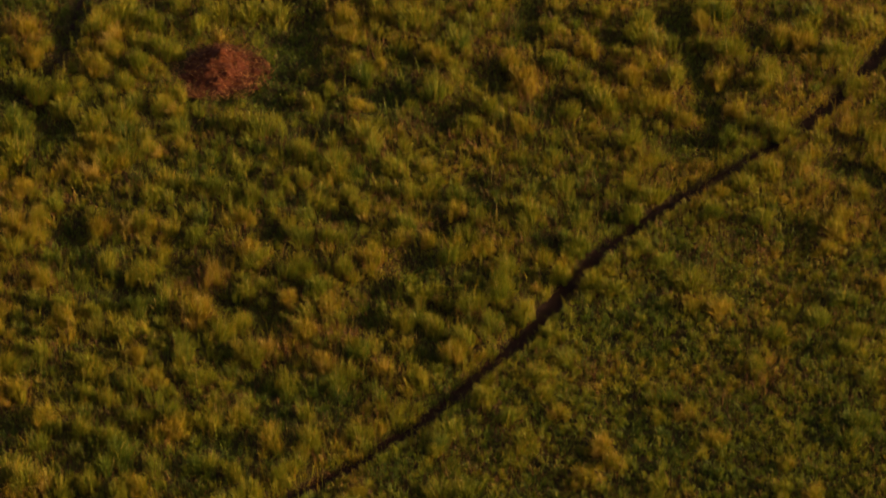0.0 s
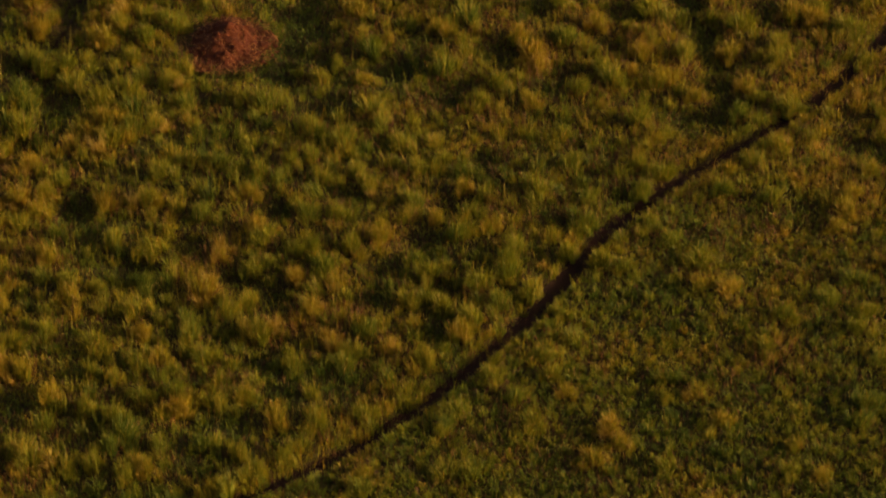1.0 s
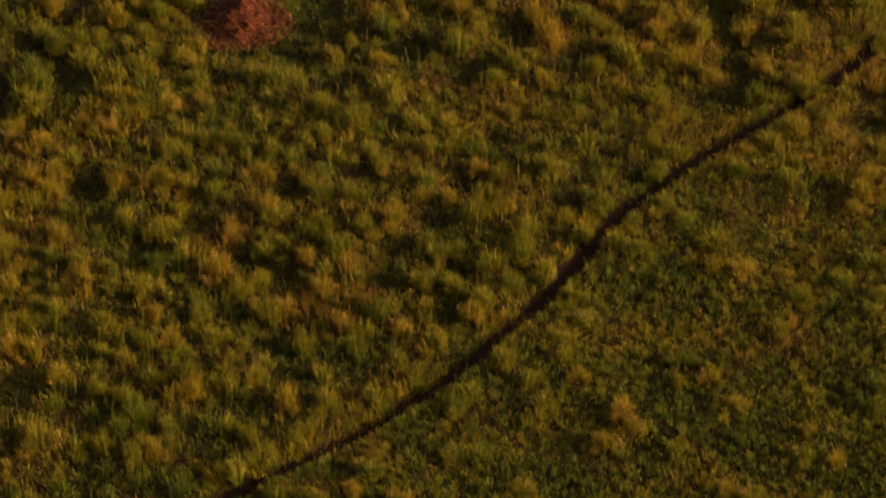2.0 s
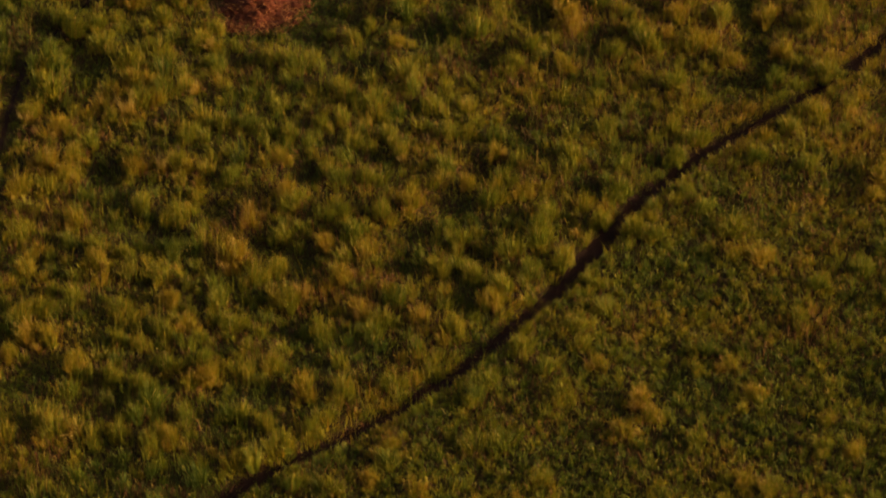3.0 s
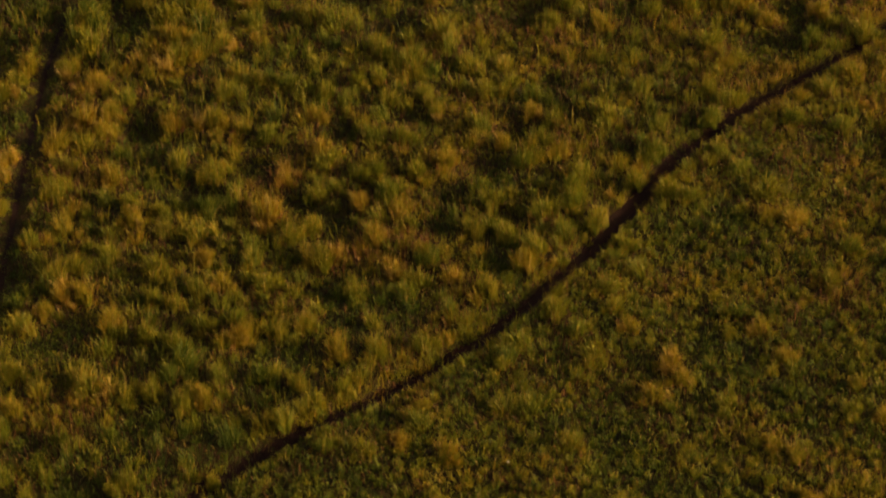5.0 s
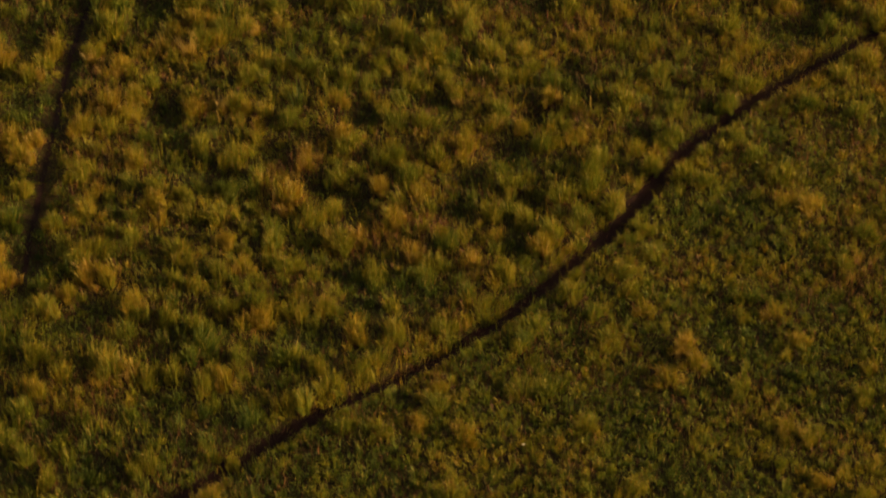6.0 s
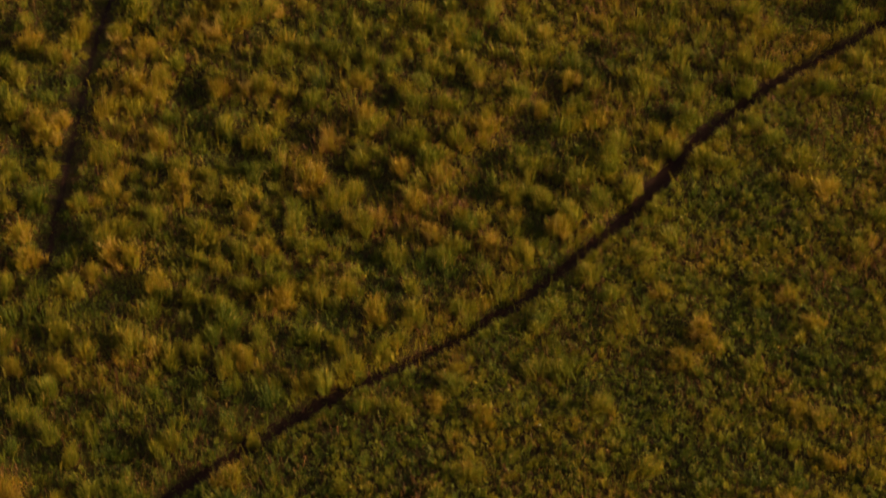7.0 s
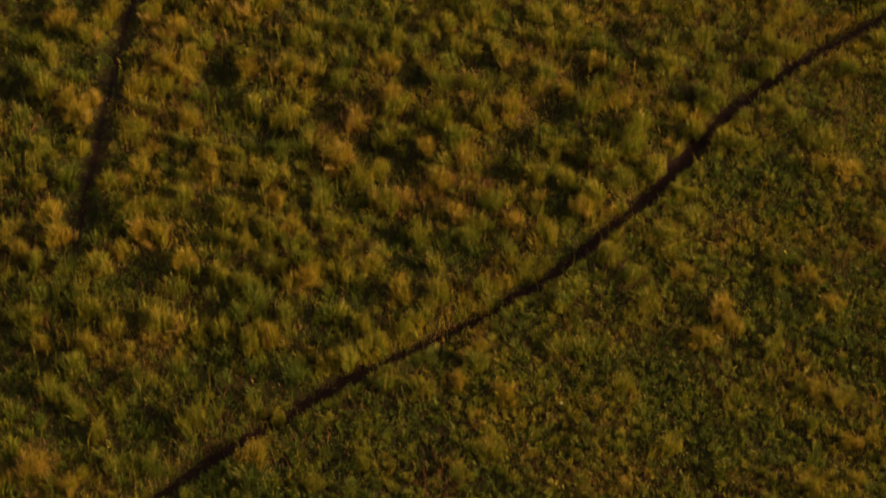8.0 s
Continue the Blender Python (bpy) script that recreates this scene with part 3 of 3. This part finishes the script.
def openness(x, y):
    """1 in the meadow, down to about 0.3 in a hollow or on a pressed line."""
    o = 1 - 0.60 * sunken(x, y)
    rougher = np.maximum(np.clip((y - 1) / 3, 0, 1), np.clip((-4 - x) / 2, 0, 1) * np.clip((y + 6) / 3, 0, 1))
    o -= 0.32 * np.clip(4 * (fbm(x, y, 0.7, 55) - 0.5), 0, 1) * rougher
    for line in FAINT_LINES:
        o = np.minimum(o, np.clip(0.25 + (off_line(x, y, line) - 0.12) / 0.28, 0.25, 1))
    return o


def clearance(x, y):
    """0 on trodden or bare ground, 1 where grass stands free."""
    wob = 0.35 + 0.75 * value_noise(x, y, 0.5, 41) + 0.55 * value_noise(x, y, 0.14, 42)
    bare = np.interp(y, [-11, -8.5, -6.5, -4, 3], [0.14, 0.06, 0.095, 0.15, 0.195])
    c = np.clip((off_line(x, y, MAIN_TRAIL) / wob - bare) / 0.05, 0, 1)
    c = np.minimum(c, np.clip(0.42 + 0.1 * np.clip(y - 3.5, 0, 4) + (off_line(x, y, SIDE_TRAIL) / wob - 0.05) / 0.22, 0, 1))
    mx, my = (np.asarray(x) - MOUND[0] + 0.08) / 1.05, (np.asarray(y) - MOUND[1] - 0.08) / 1.2
    return np.minimum(c, np.clip((np.hypot(mx, my) / (0.75 + 0.4 * wob) - 0.65) / 0.4, 0, 1))


def kept_low(x, y):
    """Grass beside a trodden track is nibbled and trampled short."""
    main = np.clip(0.75 + (off_line(x, y, MAIN_TRAIL) - 0.2) / 1.0, 0.75, 1)
    return np.minimum(main, np.clip(0.36 + (off_line(x, y, SIDE_TRAIL) - 0.17) / 0.4, 0.36, 1))


rng = np.random.default_rng(11)


def tussock_blades(r, centre, radius, height, dry, count):
    """Roots, lengths and leans of a domed clump's blades."""
    own = np.repeat(np.arange(len(radius)), count)
    n = len(own)
    rho, ang = np.sqrt(r.uniform(0, 1, n)) * r.uniform(0.75, 1.1, n), r.uniform(0, 2 * math.pi, n)
    x = centre[own, 0] + 0.75 * rho * radius[own] * np.cos(ang)
    y = centre[own, 1] + 0.75 * rho * radius[own] * np.sin(ang)
    out = 0.04 + 0.38 * rho * r.uniform(0.2, 1.25, n)
    lx = out * np.cos(ang) + r.normal(0, 0.14, n) - 0.06
    ly = out * np.sin(ang) + r.normal(0, 0.14, n)
    tilt = r.normal(0, 0.14, (len(radius), 2))[own]
    lx, ly = lx + tilt[:, 0], ly + tilt[:, 1]
    length = height[own] * (1.0 - 0.34 * rho ** 2) * r.uniform(0.38, 1.2, n)
    d = np.clip(dry[own] + r.normal(0, 0.15, n), 0, 1)
    d[r.uniform(0, 1, n) < 0.035] = 1.0
    return x, y, length, np.clip(lx, -1, 1), np.clip(ly, -1, 1), d


def scatter_tussocks(spacing):
    """Centres on a shaken grid, with their radius, height, and how dry and shaded they are."""
    a = np.arange(-19, 14, spacing)
    x, y = [q.ravel() for q in np.meshgrid(a, a)]
    x = x + rng.uniform(-0.5, 0.5, len(x)) * spacing
    y = y + rng.uniform(-0.5, 0.5, len(x)) * spacing
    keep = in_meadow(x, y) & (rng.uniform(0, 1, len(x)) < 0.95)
    x, y = x[keep], y[keep]
    low = right_of_trail(x, y)
    big = rng.beta(1.1, 2.2, len(x)) * (1 - 0.5 * low)
    pull, _ = nearness(x, y, MARKED, 1.0)
    o = openness(x, y)
    radius = 0.09 + 0.19 * big * o
    height = (0.17 + 0.36 * big) * o * (1 - 0.35 * np.clip(pull * 1.5, 0, 1)) * (1 - 0.12 * low)
    dry = np.clip(dryness_and_shade(x, y) + rng.normal(0, 0.15, len(x)), 0, 1)
    keep = (clearance(x, y) > 0.3) & (pull < 0.7) & (o > rng.uniform(0.15, 0.65, len(x)))
    return np.c_[x, y][keep], radius[keep], height[keep], dry[keep]


def scatter_clumps(spacing):
    """Small leafy clumps on the lower, finer side of the trail."""
    a = np.arange(-15, 14, spacing)
    x, y = [q.ravel() + rng.uniform(-0.5, 0.5, len(a) ** 2) * spacing for q in np.meshgrid(a, a)]
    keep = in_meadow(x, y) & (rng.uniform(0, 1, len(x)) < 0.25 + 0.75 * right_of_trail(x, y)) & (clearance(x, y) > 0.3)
    x, y = x[keep], y[keep]
    o = openness(x, y)
    big = rng.beta(1.5, 2.5, len(x))
    dry = np.clip(dryness_and_shade(x, y) + rng.normal(0, 0.16, len(x)), 0, 1)
    return np.c_[x, y], 0.05 + 0.08 * big, (0.15 + 0.17 * big) * o, dry


centre, radius, height, dry = [np.concatenate(q) for q in zip(scatter_tussocks(0.37), scatter_clumps(0.27))]
count = (rng.uniform(0.8, 1.2, len(radius)) * (22 + 2000 * radius ** 2)).astype(int)
bx, by, length, lx, ly, bdry = tussock_blades(rng, centre, radius, height, dry, count)
keep = rng.uniform(0, 1, len(bx)) < clearance(bx, by)
bx, by, lx, ly, length, bdry = [q[keep] for q in (bx, by, lx, ly, length, bdry)]
length *= kept_low(bx, by)
grass = new("tussock_grass", blades_mesh("tussock_grass", bx, by, ground_height(bx, by) - 0.01, length,
                                         rng.uniform(0.007, 0.014, len(bx)), lx, ly, bdry, grass_mat))
tagged(grass, "dense olive green and straw coloured tussock grass", "grass", kind="stuff")


def carpet(name, per_m2, tall, mat, dry_shift, label, seed, patchy=False, wide=(0.007, 0.014)):
    """Short blades between the tussocks."""
    r = np.random.default_rng(seed)
    n = int(33 * 30 * per_m2)
    x, y = r.uniform(-19, 14, n), r.uniform(-16.5, 13.5, n)
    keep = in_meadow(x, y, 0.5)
    x, y = x[keep], y[keep]
    o = openness(x, y)
    patch = np.clip(4.5 * (fbm(x, y, 1.0, 91) - 0.38 + 0.22 * np.clip((x + y - 2) / 5, 0, 1)), 0.2, 1) if patchy else 1.0
    patch = np.maximum(patch, 2.2 * nearness(x, y, RUST)[0]) if patchy else patch
    keep = r.uniform(0, 1, len(x)) < (clearance(x, y) + 0.03) * patch
    x, y, o = x[keep], y[keep], o[keep]
    n = len(x)
    low = right_of_trail(x, y)
    length = tall * r.uniform(0.4, 1.25, n) * (0.7 + 0.7 * fbm(x, y, 1.1, seed)) * (1 - 0.1 * low) * (0.3 + 0.7 * o)
    length *= kept_low(x, y) * (1 + 0.5 * nearness(x, y, RUST)[0] if patchy else 1)
    lx, ly = r.normal(-0.06, 0.33, n), r.normal(0, 0.33, n)
    dry = np.clip(dryness_and_shade(x, y) + dry_shift + r.normal(0, 0.14, n), 0, 1)
    dry[r.uniform(0, 1, n) < 0.05] = 1.0
    ob = new(name, blades_mesh(name, x, y, ground_height(x, y) - 0.01, length, r.uniform(*wide, n), np.clip(lx, -1, 1), np.clip(ly, -1, 1), dry, mat))
    return tagged(ob, label, "grass", kind="stuff")


carpet("short_grass", 440, 0.16, grass_mat, -0.10, "short green and olive grass between the tussocks", 61)
carpet("dead_grass", 250, 0.20, litter_mat, 0.0, "rusty brown dead grass in patches on the soil", 62, True)


def hollow_grass():
    """Lush low leaves that fill the hollows, their green darkened to stand for shade."""
    r = np.random.default_rng(67)
    x, y = r.uniform(-13.5, 11.5, 420000), r.uniform(-14, 11.8, 420000)
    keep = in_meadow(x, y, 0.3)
    x, y = x[keep], y[keep]
    keep = (1 - openness(x, y) > r.uniform(0.05, 0.8, len(x))) & (clearance(x, y) > r.uniform(0.1, 0.9, len(x)))
    x, y = x[keep], y[keep]
    n = len(x)
    dry = np.clip(dryness_and_shade(x, y) + r.normal(0.05, 0.15, n), 0, 1)
    ob = new("hollow_grass", blades_mesh("hollow_grass", x, y, ground_height(x, y) - 0.01, r.uniform(0.06, 0.18, n), r.uniform(0.008, 0.016, n),
                                         np.clip(r.normal(0, 0.4, n), -1, 1), np.clip(r.normal(0, 0.4, n), -1, 1), dry, grass_mat))
    return tagged(ob, "lush low green grass filling the hollows, darkened for their shade", "grass", kind="stuff")


hollow_grass()


def fringe(name, line, near, far, per_m, label, seed):
    """Grass that leans over a track from both its banks."""
    r = np.random.default_rng(seed)
    n = int(len(line) * 0.25 * per_m)
    at = r.integers(0, len(line) - 1, n)
    step = line[at + 1] - line[at]
    step /= np.hypot(step[:, 0], step[:, 1])[:, None]
    side, q = r.choice((-1.0, 1.0), n), r.uniform(near, far, n) + 0.10 * (value_noise(line[at, 0], line[at, 1], 0.6, seed) - 0.5)
    x = line[at, 0] + step[:, 0] * r.uniform(0, 0.3, n) - step[:, 1] * side * q
    y = line[at, 1] + step[:, 1] * r.uniform(0, 0.3, n) + step[:, 0] * side * q
    keep = in_meadow(x, y, 0.5) & (value_noise(x, y, 0.35, seed + 1) > r.uniform(0, 0.6, n))
    x, y, step, side = x[keep], y[keep], step[keep], side[keep]
    n = len(x)
    inward = r.normal(0.2, 0.25, n) * side
    lx, ly = step[:, 1] * inward + r.normal(0, 0.22, n), -step[:, 0] * inward + r.normal(0, 0.22, n)
    dry = np.clip(dryness_and_shade(x, y) + r.normal(0.03, 0.15, n), 0, 1)
    ob = new(name, blades_mesh(name, x, y, ground_height(x, y) - 0.01, r.uniform(0.10, 0.24, n), r.uniform(0.007, 0.014, n), np.clip(lx, -1, 1), np.clip(ly, -1, 1), dry, grass_mat))
    return tagged(ob, label, "grass", kind="stuff")


fringe("trail_fringe", MAIN_TRAIL, 0.22, 0.38, 330, "uneven green grass leaning over a trodden trail", 66)


def herbs():
    """Small broad leaves among the short grass on the low side of the trail."""
    r = np.random.default_rng(64)
    x, y = r.uniform(-9, 13, 60000), r.uniform(-14.5, 6, 60000)
    keep = in_meadow(x, y) & (r.uniform(0, 1, len(x)) < right_of_trail(x, y)) & (clearance(x, y) > 0.9) & (fbm(x, y, 0.6, 65) > 0.42)
    x, y = x[keep], y[keep]
    n = len(x)
    ob = new("herb_leaves", blades_mesh("herb_leaves", x, y, ground_height(x, y) + r.uniform(0.02, 0.11, n), r.uniform(0.06, 0.13, n), r.uniform(0.011, 0.019, n),
                                        r.normal(0, 0.5, n), r.normal(0, 0.5, n), np.clip(dryness_and_shade(x, y) + r.normal(-0.02, 0.12, n), 0, 1), grass_mat))
    return tagged(ob, "small broad green leaves among short grass", "herbs", kind="stuff")


herbs()


def outskirts():
    """Sparser, broader tufts that carry the meadow on past its looked-at middle."""
    r = np.random.default_rng(63)
    x, y = r.uniform(-60, 60, 16000), r.uniform(-60, 60, 16000)
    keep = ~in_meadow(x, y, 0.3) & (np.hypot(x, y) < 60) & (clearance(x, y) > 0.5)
    x, y = x[keep], y[keep]
    n = len(x)
    ob = new("outer_grass", blades_mesh("outer_grass", x, y, ground_height(x, y) - 0.01, r.uniform(0.2, 0.5, n), r.uniform(0.03, 0.08, n),
                                        r.normal(0, 0.3, n), r.normal(0, 0.3, n), np.clip(fbm(x, y, 3.0, 21) + r.normal(0, 0.1, n), 0, 1), grass_mat))
    return tagged(ob, "open olive green savanna grass", "grass", kind="stuff")


outskirts()


def part(name, mesh, parent, label=""):
    """One mesh object under a thing or a part."""
    ob = new(name, mesh)
    ob.parent = parent
    return tagged(ob, label)


def clump(r, cx, cy, rad, hei, dr, num, mat, lay=1.0, wide=(0.007, 0.014)):
    x, y, le, lx, ly, d = tussock_blades(r, np.array([(cx, cy)]), np.array([rad]), np.array([hei]), np.array([dr]), [num])
    return blades_mesh("leaf_clump", x, y, np.full(len(x), -0.02), le, r.uniform(*wide, len(x)), np.clip(lx * lay, -1, 1), np.clip(ly * lay, -1, 1), d, mat)


def tussock_models():
    """Five shapes of a tussock at each of six stages of drying, about 0.3 m in radius and 0.45 m high: a main clump,
    side clumps, dead leaves at the foot and a few seed stalks."""
    made = {}
    for stage in range(6):
        for shape in range(5):
            r = np.random.default_rng(100 + stage * 10 + shape)
            root = new("grass_tussock")
            dr = 0.1 + stage * 0.18
            part("main_clump", clump(r, 0, 0, 0.22, 0.45, np.clip(dr + r.normal(0, 0.1), 0, 1), 215, grass_mat), root)
            for _ in range(r.integers(3, 7)):
                a, q, rad = r.uniform(0, 2 * math.pi), r.uniform(0.12, 0.30), r.uniform(0.08, 0.17)
                part("side_clump", clump(r, q * math.cos(a), q * math.sin(a), rad, r.uniform(0.26, 0.42), np.clip(dr + r.normal(0, 0.13), 0, 1),
                                         int(4100 * rad ** 2) + 18, grass_mat), root)
            part("dead_thatch", clump(r, 0, 0, 0.34, 0.23, dr, 70, litter_mat, 1.5), root, "rusty dead leaves at the foot")["kind"] = "stuff"
            for _ in range(r.integers(1, 4)):
                a, q = r.uniform(0, 2 * math.pi), r.uniform(0, 0.2)
                x, y, one = np.array([q * math.cos(a)]), np.array([q * math.sin(a)]), np.ones(1)
                part("seed_stalk", blades_mesh("seed_stalk", x, y, 0 * one, one * r.uniform(0.5, 0.7), one * 0.010, r.normal(-0.05, 0.2, 1), r.normal(0, 0.2, 1),
                                               one * r.uniform(0.6, 0.85), grass_mat), root, "thin pale seed stalk")
            made[stage, shape] = root
    return made


WORDS = ["lush dark green grass tussock", "fresh green grass tussock", "olive green grass tussock with yellow tips",
         "yellowing olive grass tussock", "dry straw gold grass tussock", "parched orange brown grass tussock"]


def place_tussocks():
    models = tussock_models()
    r = np.random.default_rng(77)
    z = ground_height(MARKED[:, 0], MARKED[:, 1])
    low = right_of_trail(MARKED[:, 0], MARKED[:, 1])
    for (x, y, rad, d), base, lower in zip(MARKED, z, low):
        stage = int(np.clip(round((0.85 * d - 0.1) / 0.18), 0, 5))
        size = rad / 0.30
        where = pose(x, y - 0.10, base, 0, 0, r.uniform(0, 360)) @ Matrix.Diagonal((size * r.uniform(0.8, 1.3), size * r.uniform(0.8, 1.1), (0.55 + 0.5 * size) * (1 - 0.28 * lower), 1))
        ob = copy_thing(models[stage, int(r.integers(5))], where)
        tagged(ob, WORDS[stage] + " standing in the meadow", "grass tussock", "grass tussocks")
    for model in models.values():
        for o in (*model.children, model):
            bpy.data.objects.remove(o)


place_tussocks()


# ---- the mound ----
def clod_mesh(seed):
    """A lump of dried soil: a small icosphere pushed in and out."""
    bm = bmesh.new()
    bmesh.ops.create_icosphere(bm, subdivisions=1, radius=1.0)
    r = random.Random(seed)
    for v in bm.verts:
        v.co *= r.uniform(0.65, 1.2)
        v.co.z *= 0.7
    me = bpy.data.meshes.new("clod")
    bm.to_mesh(me)
    bm.free()
    me.materials.append(mound_mat)
    return me


def mound_height(x, y):
    """Height of the heap over its foot: a worn ridge with gullied flanks and a broad skirt of washed-out soil."""
    rho = np.hypot(x / 1.25, y / 1.25) * (1 + 0.18 * (value_noise(x, y, 0.5, 71) - 0.5))
    across = x - 0.02 - 0.12 * (value_noise(0 * x, y, 0.5, 72) - 0.5)
    top = 0.42 * np.clip(1 - np.hypot(across / np.where(across > 0, 0.62, 0.84), (y - 0.1) / 1.05) ** 1.15, 0, 1)
    skirt = 0.08 * np.clip(1 - rho, 0, 1)
    rough = 0.20 * (value_noise(x * 1.2, y * 2.2, 0.3, 5) - 0.5) + 0.12 * (value_noise(x, y * 1.5, 0.10, 6) - 0.5)
    rough = rough * np.where(across > -0.05, 1.0, 0.55)
    return top + skirt + rough * np.clip(1.3 - 1.2 * rho, 0, 1) - 0.03 * np.clip(rho * 2 - 1, 0, 1)


def ring_sheet(name, inner, outer, rows, parent, lift=0.0, label=""):
    """Part of the heap's surface between two shares of its radius, with an uneven outline."""
    R, A = np.meshgrid(np.linspace(inner, outer, rows), np.linspace(0, 2 * math.pi, 96, endpoint=False), indexing="ij")
    X = -0.08 * R + 1.02 * R * np.cos(A) * (1 + 0.10 * np.sin(3 * A + 1) + 0.06 * np.sin(7 * A))
    Y = 1.2 * R * np.sin(A) * (1 + 0.08 * np.sin(2 * A) + 0.06 * np.sin(5 * A))
    Z = mound_height(X.ravel(), Y.ravel()) + lift
    i = np.arange(R.size).reshape(R.shape)
    j = np.roll(i, -1, axis=1)
    f = np.stack([i[:-1], i[1:], j[1:], j[:-1]], -1).reshape(-1, 4)
    return part(name, mesh_from(name, np.c_[X.ravel(), Y.ravel(), Z], f.tolist(), mound_mat, smooth=False), parent, label)


def soil_mound():
    ob = new("soil_mound")
    ring_sheet("crest", 0.0, 0.68, 34, ob, label="ridged heap of red crumbled soil")
    ring_sheet("skirt", 0.67, 1.0, 14, ob, 0.02, label="thin apron of washed-out soil")
    ob.location = (*MOUND, float(ground_height([MOUND[0]], [MOUND[1]])[0]))
    tagged(ob, "low reddish brown mound of crumbled soil in grass", "earth mound")
    r = random.Random(9)
    clods = [clod_mesh(q) for q in range(6)]
    for _ in range(190):
        a, q = r.uniform(0, 2 * math.pi), math.sqrt(r.random()) * 1.2
        x, y = q * math.cos(a), 1.1 * q * math.sin(a)
        c = new("clod", r.choice(clods))
        c.parent = ob
        size = r.uniform(0.015, 0.04) if r.random() < 0.8 else r.uniform(0.04, 0.08)
        z = float(mound_height(np.array([x]), np.array([y]))[0])
        c.matrix_basis = pose(x, y, max(z, 0) + 0.2 * size, 0, 0, r.uniform(0, 360)) @ Matrix.Diagonal((size, size * r.uniform(0.7, 1.3), size, 1))
    return ob


mound = soil_mound()


def mound_straw():
    """Dead stalks strewn over the heap and its skirt."""
    r = np.random.default_rng(15)
    n = 1500
    a, q = r.uniform(0, 2 * math.pi, n), r.uniform(0, 1, n) ** 0.33 * 1.25
    x, y = q * np.cos(a) - 0.08, 1.1 * q * np.sin(a)
    z = np.maximum(mound_height(x, y), 0) + mound.location.z - 0.01
    la = r.uniform(0, 2 * math.pi, n)
    ob = new("strewn_straw", blades_mesh("strewn_straw", x + MOUND[0], y + MOUND[1], z, r.uniform(0.08, 0.25, n), r.uniform(0.007, 0.015, n),
                                         0.95 * np.cos(la), 0.95 * np.sin(la), r.uniform(0.2, 1.2, n), litter_mat))
    tagged(ob, "dead brown stalks strewn over a red soil mound", "straw", kind="stuff")


mound_straw()


def pale_flower(x, y, height, size):
    """A whitish flower head of eight petals round a boss, on a leafy stem."""
    root = new("pale_flower")
    root.location = (x, y, float(ground_height([x], [y])[0]))
    one = np.ones(1)
    part("stem", blades_mesh("stem", 0 * one, 0 * one, 0 * one - 0.01, one * height, one * 0.008, 0 * one, 0 * one, one * 0.3, grass_mat), root, "thin green stem")
    for k in range(3):
        a = 2.1 * k
        part("leaf", blades_mesh("leaf", 0 * one, 0 * one, one * (0.03 + 0.03 * k), one * 0.12, one * 0.02, one * 0.7 * math.cos(a), one * 0.7 * math.sin(a),
                                 one * 0.25, grass_mat), root)
    petal = bmesh.new()
    ring = [petal.verts.new(p) for p in ((0.15, -0.10, 0), (0.15, 0.10, 0), (0.85, 0.26, 0.16), (1.0, 0, 0.12), (0.85, -0.26, 0.16))]
    under = [petal.verts.new(v.co - Vector((0, 0, 0.06))) for v in ring]
    petal.faces.new(ring), petal.faces.new(under[::-1])
    for k in range(5):
        petal.faces.new((ring[k - 1], under[k - 1], under[k], ring[k]))
    petal_mesh = bpy.data.meshes.new("petal")
    petal.to_mesh(petal_mesh)
    petal.free()
    petal_mesh.materials.append(petal_mat)
    for k in range(8):
        part("petal", petal_mesh, root).matrix_basis = pose(0, 0, height, 35, 0, 45 * k) @ Matrix.Scale(size, 4)
    boss = bmesh.new()
    bmesh.ops.create_icosphere(boss, subdivisions=1, radius=0.28)
    boss_mesh = bpy.data.meshes.new("boss")
    boss.to_mesh(boss_mesh)
    boss.free()
    boss_mesh.materials.append(litter_mat)
    part("boss", boss_mesh, root, "brownish flower centre").matrix_basis = pose(0, 0, height) @ Matrix.Scale(size, 4)
    return tagged(root, "small whitish flower on a thin stem in short grass", "flower")


pale_flower(0.02, -10.12, 0.24, 0.030)


def seed_stalks():
    """Tall thin pale stalks that stand over the tussocks."""
    r = np.random.default_rng(16)
    x, y = r.uniform(-15, 12, 16000), r.uniform(-15, 12.5, 16000)
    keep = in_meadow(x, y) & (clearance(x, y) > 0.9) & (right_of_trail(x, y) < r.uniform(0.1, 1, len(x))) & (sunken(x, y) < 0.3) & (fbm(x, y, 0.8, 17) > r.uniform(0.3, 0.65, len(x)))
    x, y = x[keep], y[keep]
    n = len(x)
    ob = new("seed_stalks", blades_mesh("seed_stalks", x, y, ground_height(x, y), r.uniform(0.3, 0.62, n), r.uniform(0.007, 0.013, n),
                                        r.normal(-0.05, 0.17, n), r.normal(0, 0.17, n), np.clip(dryness_and_shade(x, y) + r.normal(0.12, 0.18, n), 0, 1), grass_mat))
    tagged(ob, "tall thin pale seed stalks over the grass", "grass stalks", kind="stuff")


seed_stalks()
